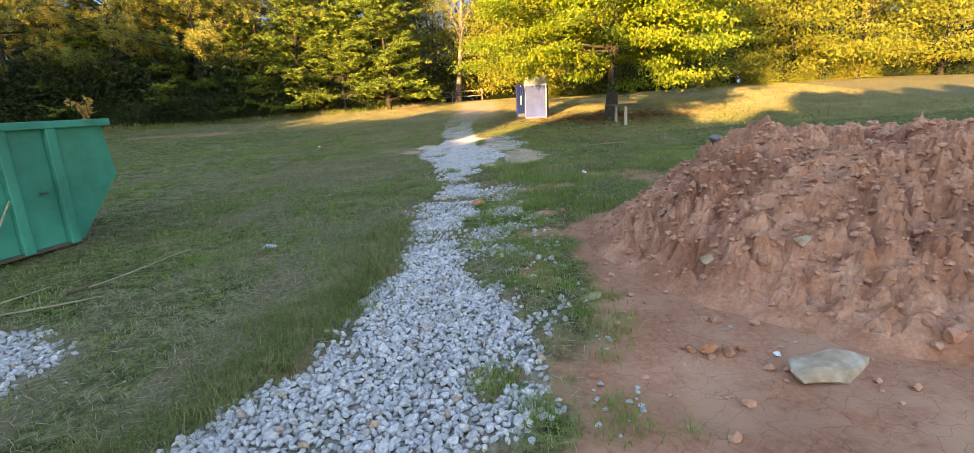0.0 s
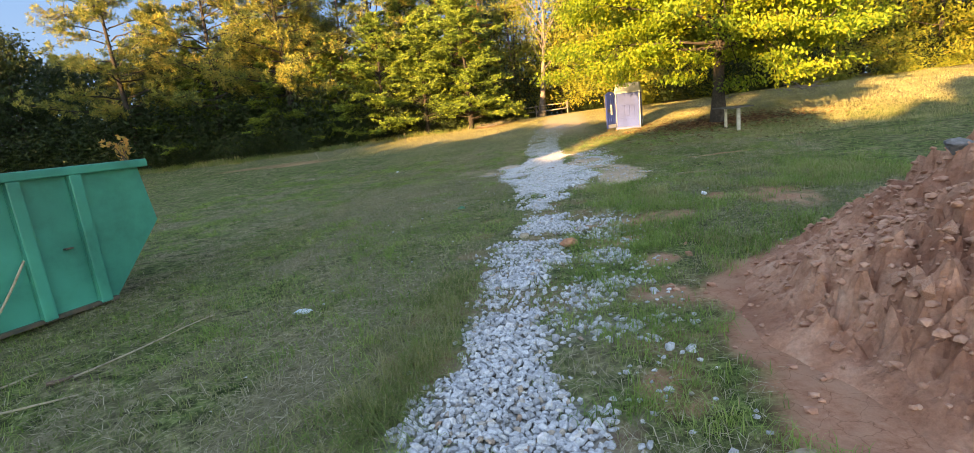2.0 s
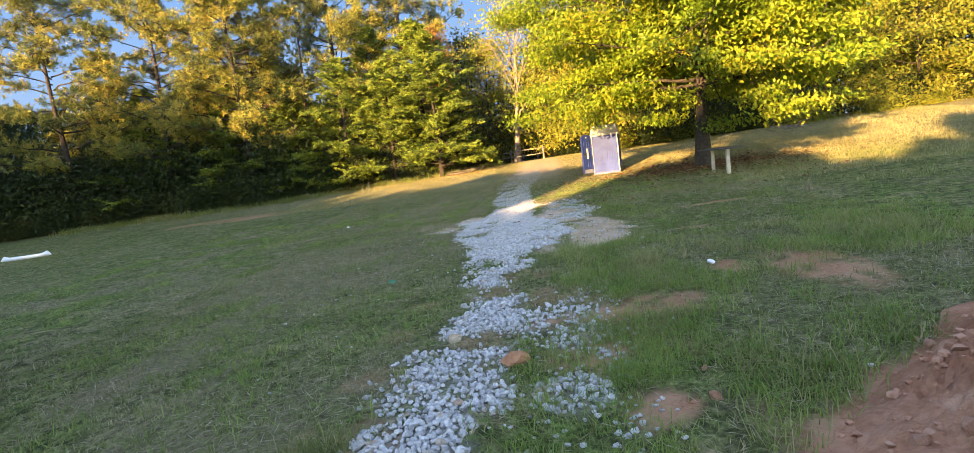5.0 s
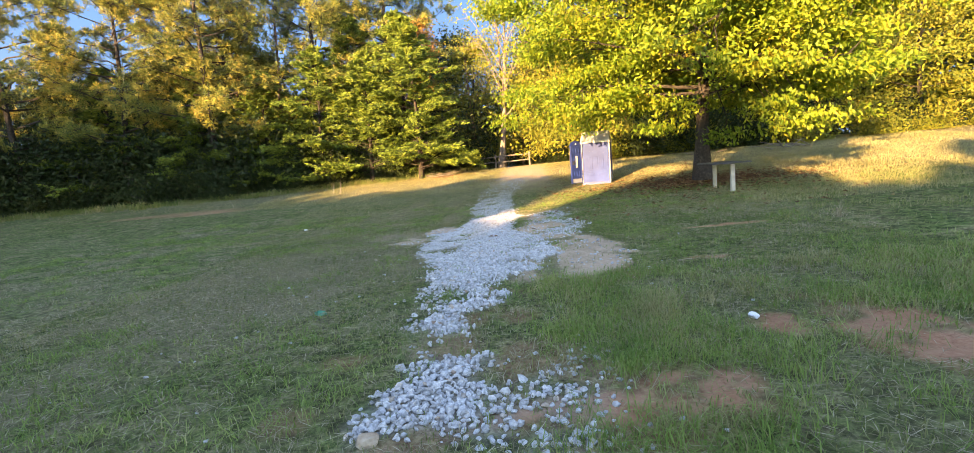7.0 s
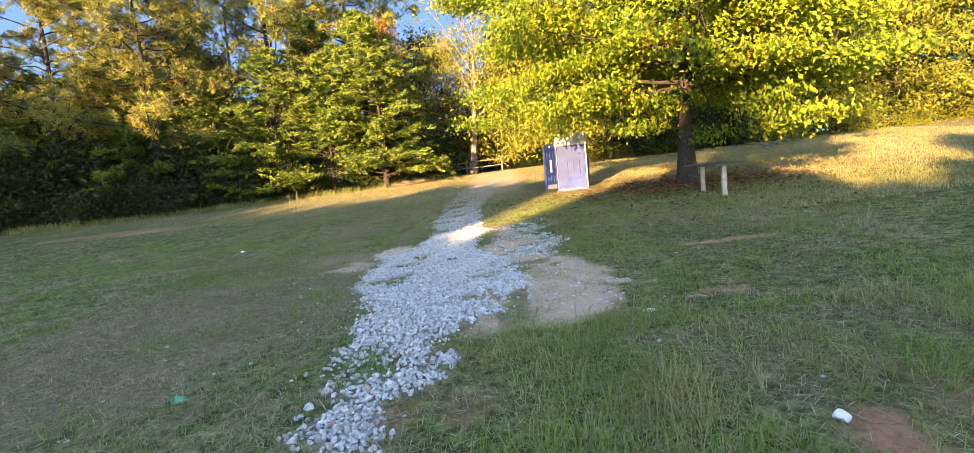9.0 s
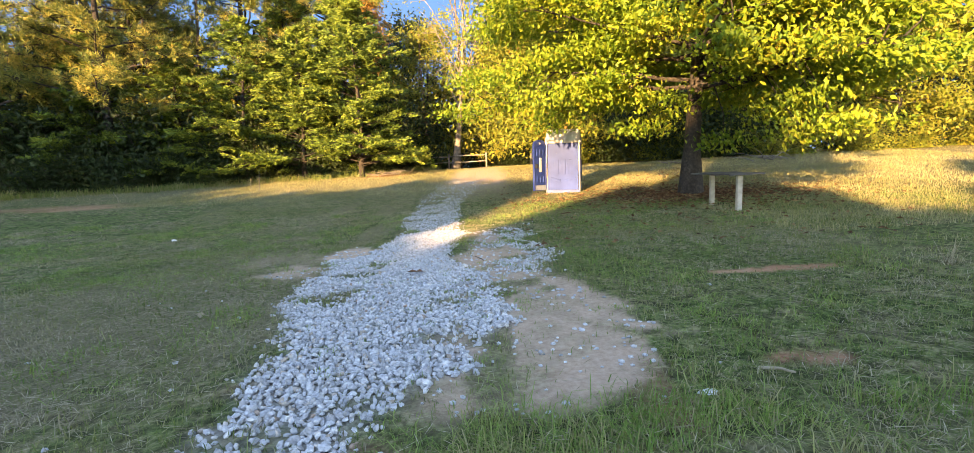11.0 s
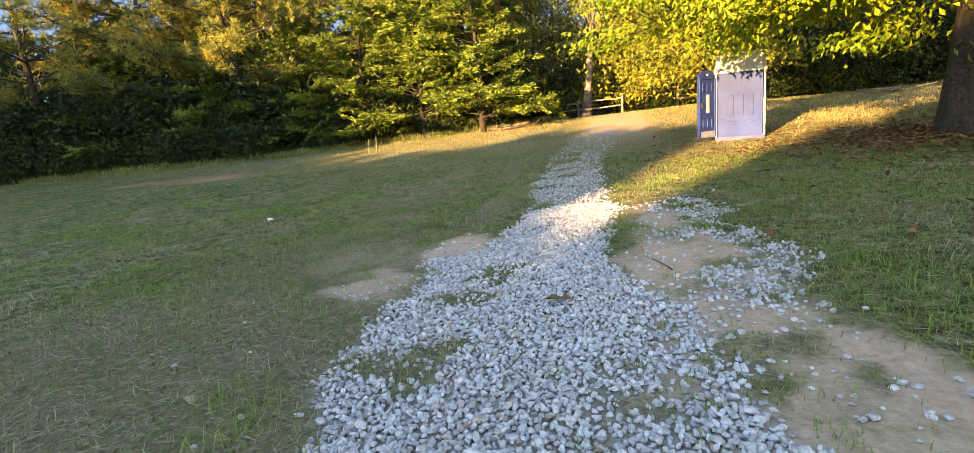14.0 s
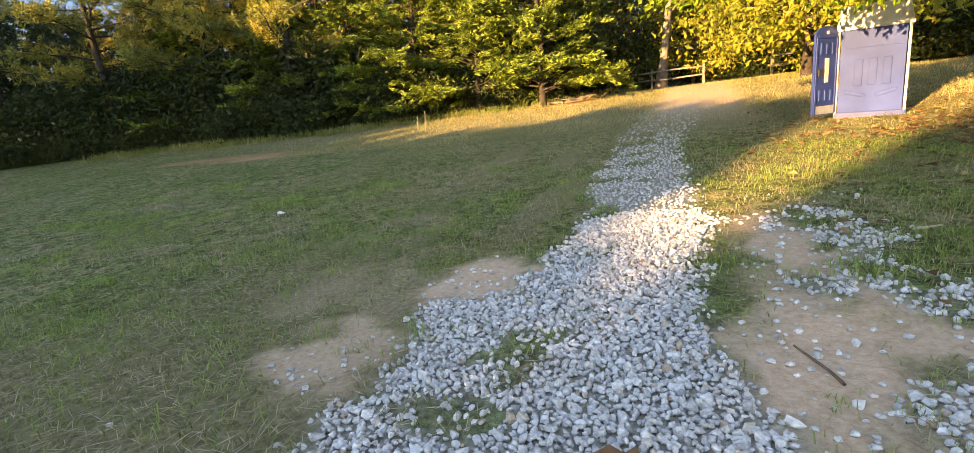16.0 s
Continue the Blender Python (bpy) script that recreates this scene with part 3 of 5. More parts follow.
def pine(name, height, spread, low, trunk_r, mat, bark, r, limbs=26, clumps=6, tufts=10, needles=22, needle=0.3):
    """A pine: bare stem, crooked limbs, cloudy clumps of needle brushes towards their ends."""
    root = new(name)
    tubes, cen, alo = Tubes(6), [], []
    t = np.linspace(0, 1, 8)
    tubes.add(np.stack([0.2 * np.sin(t * 3), 0.15 * np.cos(t * 4), t * height - 0.15], 1), trunk_r * np.maximum(0.1, 1 - 0.85 * t))
    for i in range(limbs):
        f = (i + r.random()) / limbs
        z = low + (height - low) * f
        az = i * 2.399 + r.normal() * 0.5
        ln = spread * (0.35 + 0.65 * math.sin(math.pi * min(1, 0.3 + 0.65 * f))) * (0.6 + 0.5 * r.random())
        line = bend((0, 0, z), (math.cos(az), math.sin(az), 0.1 + 0.4 * f), ln, 0.05, 0.12, r)
        tubes.add(line, trunk_r * 0.28 * (1.1 - 0.7 * f) * np.linspace(1, 0.15, len(line)))
        for c in range(clumps):
            s = (0.42 + 0.58 * (c + r.random()) / clumps) * (len(line) - 1)
            p = np.array([np.interp(s, range(len(line)), line[:, k]) for k in range(3)])
            mid = p + r.normal(size=3) * np.array([0.38, 0.38, 0.12]) + np.array([0, 0, 0.1])
            tubes.add(np.stack([p, mid]), [0.022, 0.012])
            for _ in range(tufts):
                q = mid + r.normal(size=3) * np.array([0.40, 0.40, 0.19])
                tubes.add(np.stack([mid, q]), [0.010, 0.006])
                d = unit(r.normal(size=(needles, 3)) + np.array([0.5 * math.cos(az), 0.5 * math.sin(az), 0.6]))
                cen.append(q + d * needle * 0.5)
                alo.append(d)
    under("trunk", tubes.mesh("trunk", bark), root)
    under("crown", leaves("crown", np.concatenate(cen), np.concatenate(alo), needle, 0.036, mat, r), root)
    return root


def shrub(name, height, spread, mat, r, n=3600, leaf=0.115):
    root = new(name)
    tubes, cen, alo = Tubes(4), [], []
    for i in range(16):
        az = i * 2.399
        d = np.array([math.cos(az), math.sin(az), 0.5 + 1.6 * r.random()])
        ln = (spread if d[2] < 1.2 else height) * (0.5 + 0.5 * r.random())
        line = bend((0.2 * math.cos(az), 0.2 * math.sin(az), -0.1), d, ln, -0.1, 0.1, r, 5)
        tubes.add(line, np.linspace(0.025, 0.004, 5))
        k = n // 16
        s = (0.15 + 0.85 * r.random(k)) * 4
        p = np.stack([np.interp(s, range(5), line[:, j]) for j in range(3)], 1)
        cen.append(np.maximum(p + r.normal(size=(k, 3)) * np.array([0.32, 0.32, 0.22]), [-99, -99, 0.02]))
        alo.append(r.normal(size=(k, 3)))
    under("woody_base", tubes.mesh("woody_base", BARK), root)
    under("foliage", leaves("foliage", np.concatenate(cen), np.concatenate(alo), leaf, leaf * 0.55, mat, r, 0.6), root)
    return root


def put(ob, x, y, turn=0.0, size=1.0, dz=0.0):
    ob.matrix_basis = Matrix.Translation((x, y, float(land(x, y)) + dz)) @ Matrix.Rotation(turn, 4, "Z") @ Matrix.Scale(size, 4)
    return ob


def again(ob, x, y, turn, size):
    old = tuple(ob.scale)
    ob.scale = (1, 1, 1)
    c = copy_thing(ob, Matrix.Translation((x, y, float(land(x, y)))) @ Matrix.Rotation(turn, 4, "Z") @ Matrix.Scale(size, 4))
    ob.scale = old
    return c


def rock_bm(sx, sy, sz, seed, sub=2, rough=0.28, freq=1.3):
    bm = bmesh.new()
    bmesh.ops.create_icosphere(bm, subdivisions=sub, radius=1)
    rk = np.random.default_rng(int(seed))
    cuts = [(Vector(unit(rk.normal(size=3))), rk.uniform(0.42, 0.75)) for _ in range(11)]
    for v in bm.verts:
        d = noise.noise(v.co * freq + Vector((seed * 7.3, seed * 3.1, seed))) * rough + noise.noise(v.co * freq * 3 + Vector((seed, 0, 0))) * rough * 0.4
        v.co = v.co * (1 + d)
        for nrm, lim in cuts:
            v.co = v.co - nrm * max(0.0, v.co.dot(nrm) - lim) * 0.9
        v.co = v.co + Vector((noise.noise(v.co * 6), noise.noise(v.co * 6 + Vector((5, 0, 0))), noise.noise(v.co * 6 + Vector((0, 5, 0))))) * 0.08
        v.co.x, v.co.y, v.co.z = v.co.x * sx, v.co.y * sy, v.co.z * sz
    return bm


# ---- ground ----
def spread_axis(lo, hi, fine, reach):
    mid = np.arange(lo, hi + fine / 2, fine)
    out = [fine]
    while sum(out) < reach:
        out.append(out[-1] * 1.14)
    c = np.cumsum(out)
    return np.concatenate([(lo - c)[::-1], mid, hi + c])


gx, gy = spread_axis(-6.5, 6.5, 0.07, 900), spread_axis(1.0, 26, 0.08, 900)
X, Y = np.meshgrid(gx, gy, indexing="ij")
X, Y = X.ravel(), Y.ravel()
nx, ny = len(gx), len(gy)
ii, jj = np.meshgrid(np.arange(nx - 1), np.arange(ny - 1), indexing="ij")
quads = np.stack([ii * ny + jj, (ii + 1) * ny + jj, (ii + 1) * ny + jj + 1, ii * ny + jj + 1], -1).reshape(-1, 4)
ground_mesh = mesh_from("ground", np.stack([X, Y, land(X, Y)], 1), quads, GROUND, True)
G = gravel(X, Y)
for key, val in (("grit", 0.8 * G * (1 - 0.5 * step(Y, 22, 30))), ("sand", sand(X, Y)), ("clay", np.maximum(clay(X, Y), 0.35 * step(vnoise(X + 5, Y, 2.0), 0.5, 0.7) * (np.abs(X) < 1.6) * (Y < 14))), ("dry", straw_area(X, Y))):
    at = ground_mesh.attributes.new(key, "FLOAT", "POINT")
    at.data.foreach_set("value", val.astype(np.float32))
ground = tagged(new("ground", ground_mesh), "uneven meadow of grass, straw, sand and red clay", "ground", kind="structure")


# ---- red clay heap ----
def heap_height(x, y):
    wob = 0.16 * (vnoise(x, y, 0.9) - 0.5)
    r = np.hypot((x - 4.35) / 3.1, (y - 5.6) / 3.2) + wob
    hgt = 1.5 * np.maximum(0, 1 - np.maximum(r, 0) ** 1.5)
    hgt = hgt - soft(hgt - 1.12, 0.10)
    hgt = hgt + 0.16 * np.exp(-(((x - 3.35) / 0.4) ** 2 + ((y - 6.2) / 0.6) ** 2)) - 0.10 * np.exp(-(((x - 3.9) / 0.3) ** 2 + ((y - 6.0) / 0.8) ** 2))
    rough = step(hgt, 0.02, 0.35)
    ridge = 1 - np.abs(2 * vnoise(x, y, 2.6, 2) - 1)
    wx, wy = x + 0.12 * vnoise(x, y, 6.0), y + 0.12 * vnoise(x + 50, y, 6.0)
    loose = step(vnoise(x + 70, y, 1.3, 2), 0.36, 0.58)
    return hgt + rough * (0.18 * (ridge - 0.7) + 0.16 * (vnoise(x, y, 4.6) - 0.5) + (0.35 + 0.65 * loose) * (0.20 * (chunks(wx, wy, 0.24, 5) - 0.5) + 0.11 * (chunks(wx, wy, 0.10, 9) - 0.5)) + 0.07 * (vnoise(x, y, 17.0, 2) - 0.5)) - 0.02


hx, hy = np.arange(0.9, 8.2, 0.032), np.arange(2.0, 9.4, 0.032)
HX, HY = np.meshgrid(hx, hy, indexing="ij")
HX, HY = HX.ravel(), HY.ravel()
HZ = land(HX, HY) + heap_height(HX, HY)
n1, n2 = len(hx), len(hy)
ii, jj = np.meshgrid(np.arange(n1 - 1), np.arange(n2 - 1), indexing="ij")
hq = np.stack([ii * n2 + jj, (ii + 1) * n2 + jj, (ii + 1) * n2 + jj + 1, ii * n2 + jj + 1], -1).reshape(-1, 4)
keep = (heap_height(HX, HY) > -0.03)[hq].any(1)
used, inv = np.unique(hq[keep], return_inverse=True)
dirt_mound = tagged(new("dirt_mound", mesh_from("dirt_mound", np.stack([HX, HY, HZ], 1)[used], inv.reshape(-1, 4), CLAY)), "large heap of lumpy red clay soil on bare earth", "dirt heap")


def on_heap(x, y):
    return float(land(x, y) + max(0.0, float(heap_height(x, y))))


clod_meshes = []
for k in range(8):
    bm = rock_bm(1, 0.8, 0.65, 40 + k, 1, 0.4, 1.6)
    me = bpy.data.meshes.new("clod")
    bm.to_mesh(me)
    bm.free()
    me.materials.append(CLOD)
    clod_meshes.append(me)
r0 = np.random.default_rng(11)
made = 0
while made < 290:
    x, y = r0.uniform(1.1, 6.0), r0.uniform(2.4, 8.2)
    if heap_height(x, y) < 0.04 and r0.random() < 0.85:
        continue
    s = float(np.clip(r0.lognormal(-3.1, 0.5), 0.02, 0.11))
    ob = under("clod", clod_meshes[made % 8], dirt_mound)
    ob.matrix_basis = Matrix.LocRotScale((x, y, on_heap(x, y) + s * 0.15), Euler((r0.random() * 6, r0.random() * 6, r0.random() * 6)), (s, s, s))
    made += 1

# ---- loose rocks and litter ----
def rock(name, x, y, size, mat, label, seed, turn=0.0, sink=0.25, sub=3, category="rock"):
    ob = part(name, rock_bm(*size, seed, sub), mat)
    ob.matrix_basis = Matrix.Translation((x, y, on_heap(x, y) + size[2] * (0.72 - sink))) @ Matrix.Rotation(turn, 4, "Z")
    return tagged(ob, label, category)


rock("boulder", 2.18, 2.95, (0.37, 0.20, 0.10), TAN_STONE, "pale tan limestone boulder half sunk in red clay", 3, 0.25, 0.55)
rock("rock", 2.95, 2.95, (0.10, 0.08, 0.07), CLOD, "dusty tan rock at the foot of the clay heap", 5, 0.6)
rock("rock", 0.93, 4.25, (0.11, 0.07, 0.05), TAN_STONE, "flat tan stone on bare clay beside grass", 6, 0.2)
rock("rock", -0.16, 8.48, (0.15, 0.11, 0.08), BRICK_RED, "orange-red stone lying on the gravel path", 7, 0.4)
rock("rock", 2.95, 6.45, (0.13, 0.10, 0.08), GREY_STONE, "dark grey stone near the top of the clay heap", 8, 0.3, 0.1)
rock("rock", 1.93, 3.12, (0.03, 0.026, 0.02), WHITE_LITTER, "small white stone beside the boulder", 9)
rock("rock", 1.95, 4.3, (0.06, 0.05, 0.06), TAN_STONE, "small pale stone stuck in the clay heap", 10)
rock("rock", 4.0, 5.3, (0.07, 0.05, 0.05), TAN_STONE, "pale stone resting on top of the clay heap", 11)
rock("rock", 2.6, 4.0, (0.13, 0.05, 0.05), TAN_STONE, "long tan stone lodged in the clay heap", 12, 0.3)
for k, (x, y, s) in enumerate(((1.5, 3.2, 0.08), (1.62, 3.15, 0.06), (1.4, 3.25, 0.05), (1.72, 3.2, 0.05))):
    rock("clay_lump", x, y, (s, s * 0.8, s * 0.7), BRICK_RED, "crumbled orange-red clay lump on bare earth", 20 + k, k, category="clay lump")
rock("plastic_bottle", -2.99, 6.72, (0.12, 0.07, 0.045), BLUE_LITTER, "crushed bluish clear plastic bottle on the grass", 13, 0.5, category="litter")
rock("crumpled_cup", 2.17, 10.95, (0.06, 0.045, 0.05), WHITE_LITTER, "crumpled white paper cup in the grass", 14, 0.5, 0.2, category="litter")
rock("plastic_scrap", -2.31, 12.1, (0.10, 0.07, 0.04), GREEN_LITTER, "crumpled green plastic scrap on the grass", 15, 0.2, 0.2, category="litter")
rock("paper_scrap", -6.9, 21.65, (0.09, 0.06, 0.035), WHITE_LITTER, "crumpled white paper scrap on the grass", 16, 0.3, 0.2, category="litter")
rock("rock", -2.64, 15.33, (0.05, 0.042, 0.035), TAN_STONE, "pale stone lying alone in the grass", 17)
rock("rock", 1.75, 13.1, (0.07, 0.03, 0.025), WHITE_LITTER, "small white stone on the sandy verge", 18)
rock("rock", -0.8, 9.2, (0.09, 0.07, 0.06), TAN_STONE, "rounded pale stone beside the gravel path", 19)


def fallen_leaf():
    bm = bmesh.new()
    pts = [(-0.10, 0, 0.012), (-0.04, 0.05, 0.03), (0.02, 0.035, 0.012), (0.06, 0.055, 0.035), (0.11, 0, 0.01), (0.05, -0.05, 0.03), (0.0, -0.035, 0.012), (-0.05, -0.05, 0.035)]
    rim = [bm.verts.new(p) for p in pts]
    mid = bm.verts.new((0, 0, 0.008))
    for a, b in zip(rim, rim[1:] + rim[:1]):
        bm.faces.new((a, b, mid))
    ob = part("fallen_leaf", bm, LITTER_LEAF)
    ob.modifiers.new("thick", "SOLIDIFY").thickness = 0.002
    ob.matrix_basis = Matrix.Translation((-0.6, 16.8, float(land(-0.6, 16.8)) + 0.055))
    tagged(ob, "curled reddish brown oak leaf on the gravel", "leaf")


fallen_leaf()


def stick(a, b, radius, label, rise=0.025, mat=STICK, name="stick", za=0.0, zb=0.0, bow=0.03):
    tb = Tubes(6)
    t = np.linspace(0, 1, 8)
    p = np.stack([a[0] + (b[0] - a[0]) * t, a[1] + (b[1] - a[1]) * t], 1)
    p[:, 0] += bow * np.sin(t * 5)
    z = land(p[:, 0], p[:, 1]) + rise + za + (zb - za) * t
    tb.add(np.column_stack([p, z]), radius * np.linspace(1, 0.6, 8))
    return tagged(new(name, tb.mesh(name, mat)), label, "stick")


stick((-5.1, 4.72), (-4.13, 5.17), 0.012, "long pale dry stick lying on the grass")
stick((-4.57, 5.5), (-4.1, 6.8), 0.010, "thin straw-coloured stick lying on the grass")
stick((-5.3, 5.05), (-5.03, 5.58), 0.012, "short pale dry stick lying on the grass")
stick((-4.72, 5.38), (-4.55, 5.55), 0.02, "stubby reddish wooden stick on the grass", mat=PINE_BARK)
stick((0.30, 17.55), (0.16, 17.9), 0.009, "dark weathered stick lying on sandy earth", mat=PINE_BARK, bow=0.006)
stick((2.2, 13.4), (2.35, 13.2), 0.012, "pale stick poking out of dry grass", zb=0.05)
stick((-10.1, 33.0), (-10.05, 33.02), 0.02, "weathered wooden stake standing by the trees", rise=0.0, za=-0.05, zb=0.75, mat=RAIL_WOOD, name="wooden_stake", bow=0)
stick((-10.6, 33.3), (-10.58, 33.32), 0.015, "thin weathered stake standing by the trees", rise=0.0, za=-0.05, zb=0.6, mat=RAIL_WOOD, name="wooden_stake", bow=0)
stick((-14.9, 30.8), (-15.1, 30.85), 0.012, "broken pale stem leaning out of the grass", rise=0.0, za=-0.05, zb=0.45)
stick((1.3, 20.0), (1.55, 20.1), 0.012, "short pale stick on the mown grass")


def white_tube(x, y, length, turn):
    """A long slack tube of white plastic with swollen ends."""
    tb = Tubes(10)
    t = np.linspace(0, 1, 15)
    u = (t - 0.5) * length
    px, py = x + u * math.cos(turn), y + u * math.sin(turn) + 0.05 * np.sin(t * 6)
    rad = 0.085 + 0.05 * np.exp(-((t - 0.04) / 0.06) ** 2) + 0.05 * np.exp(-((t - 0.95) / 0.06) ** 2)
    rad = rad * np.minimum(1, 0.25 + 12 * np.minimum(t, 1 - t))
    tb.add(np.column_stack([px, py, land(px, py) + rad * 0.85]), rad)
    tagged(new("plastic_tube", tb.mesh("plastic_tube", WHITE_LITTER)), "long slack white plastic tube lying on the grass", "litter")


white_tube(-23.3, 24.4, 2.1, 0.25)


# ---- roll-off container ----
def container():
    root = new("waste_container")
    L, W, H = 4.6, 2.2, 1.75      # local x: inwards, y: along, far end at y = 0
    prof = [(-0.0, 0.0), (0.82, 0.94), (0.70, H), (-L, H), (-L, 0.0)]    # (along, up)
    def sheet(x0, x1):
        bm = bmesh.new()
        a = [bm.verts.new((x0, p, z)) for p, z in prof]
        b = [bm.verts.new((x1, p, z)) for p, z in prof]
        bm.faces.new(a)
        bm.faces.new(b[::-1])
        for i in range(5):
            j = (i + 1) % 5
            bm.faces.new((a[i], b[i], b[j], a[j]))
        bmesh.ops.recalc_face_normals(bm, faces=bm.faces)
        return bm
    part("side_panel", sheet(-0.03, 0.0), TEAL, root)
    part("side_panel", sheet(-W, -W + 0.03), TEAL, root)
    part("floor_plate", box((W - 0.06, L, 0.05), (-W / 2, -L / 2, 0.06), 0.005), RUST, root)
    for (p0, z0), (p1, z1) in ((prof[0], prof[1]), (prof[1], prof[2]), (prof[3], prof[4])):
        ln = math.hypot(p1 - p0, z1 - z0)
        ang = math.atan2(z1 - z0, p1 - p0)
        part("end_panel", box((W - 0.062, ln, 0.03), (-W / 2, (p0 + p1) / 2, (z0 + z1) / 2), 0.004, Matrix.Rotation(ang, 4, "X")), TEAL, root)
    for x in (0.035, -W - 0.035):
        part("top_rail", box((0.13, L + 0.84, 0.11), (x, -L / 2 + 0.38, H + 0.03), 0.014), TEAL, root)
    part("top_rail", box((W - 0.07, 0.12, 0.11), (-W / 2, 0.72, H + 0.03), 0.014), TEAL, root)
    part("top_rail", box((W - 0.07, 0.12, 0.11), (-W / 2, -L, H + 0.03), 0.014), TEAL, root)
    for k in range(6):
        y = -0.16 - 0.66 * k
        bm = box((0.09, 0.15, H - 0.04), (0.045, y, H / 2), 0.02)
        part("rib", bm, TEAL, root)
    part("bottom_rail", box((0.10, L + 0.02, 0.05), (0.02, -L / 2, 0.025), 0.008), RUST, root, "rust-edged bottom rail")
    part("runner", box((0.15, L - 0.3, 0.10), (-0.55, -L / 2, -0.03), 0.01), RUST, root, "dark rusty runner")
    part("runner", box((0.15, L - 0.3, 0.10), (-W + 0.55, -L / 2, -0.03), 0.01), RUST, root, "dark rusty runner")
    part("lug", box((0.06, 0.09, 0.02), (0.03, -0.42, 0.82), 0.005), RUST, root, "small steel hook lug")
    tagged(root, "teal green painted steel roll-off waste container on grass", "container")
    ang = math.atan2(-0.31, 1.42)
    root.matrix_basis = Matrix.Translation((-6.30, 7.70, float(land(-6.4, 7.4)) + 0.03)) @ Matrix.Rotation(ang, 4, "Z")
    return root


container()


def leaning_branch():
    tb = Tubes(6)
    t = np.linspace(0, 1, 10)
    x, y = -6.50 + 0.10 * t ** 0.7, 6.00 + 0.75 * t
    z = float(land(-6.5, 6.3)) + 0.03 + 0.85 * t ** 1.3
    tb.add(np.stack([x + 0.02, y, z], 1), np.full(10, 0.014))
    tagged(new("pale_branch", tb.mesh("pale_branch", STICK)), "pale bent branch leaning on the green container", "branch")


leaning_branch()


def leafy_twig(x, y, z):
    r = np.random.default_rng(301)
    root = new("leafy_twig")
    tb, cen = Tubes(5), []
    for k in range(5):
        a = k * 1.3
        line = bend((0.03 * k - 0.06, 0, 0), (0.5 * math.cos(a), 0.5 * math.sin(a), 0.9), 0.26 + 0.05 * k, -0.15, 0.1, r, 5)
        tb.add(line, np.linspace(0.007, 0.002, 5))
        cen.append(np.repeat(line[2:], 6, 0) + r.normal(scale=0.03, size=(18, 3)))
    c = np.concatenate(cen)
    under("twig", tb.mesh("twig", PINE_BARK), root)
    under("leaves", leaves("leaves", c, r.normal(size=c.shape), 0.075, 0.045, ORANGE_LEAF, r), root)
    root.matrix_basis = Matrix.Translation((x, y, z))
    tagged(root, "sprig of withered orange leaves on the container's rim", "twig")


TWIG_AT = bpy.data.objects["waste_container"].matrix_basis @ Vector((-0.25, 0.72, 1.83))
leafy_twig(*TWIG_AT)


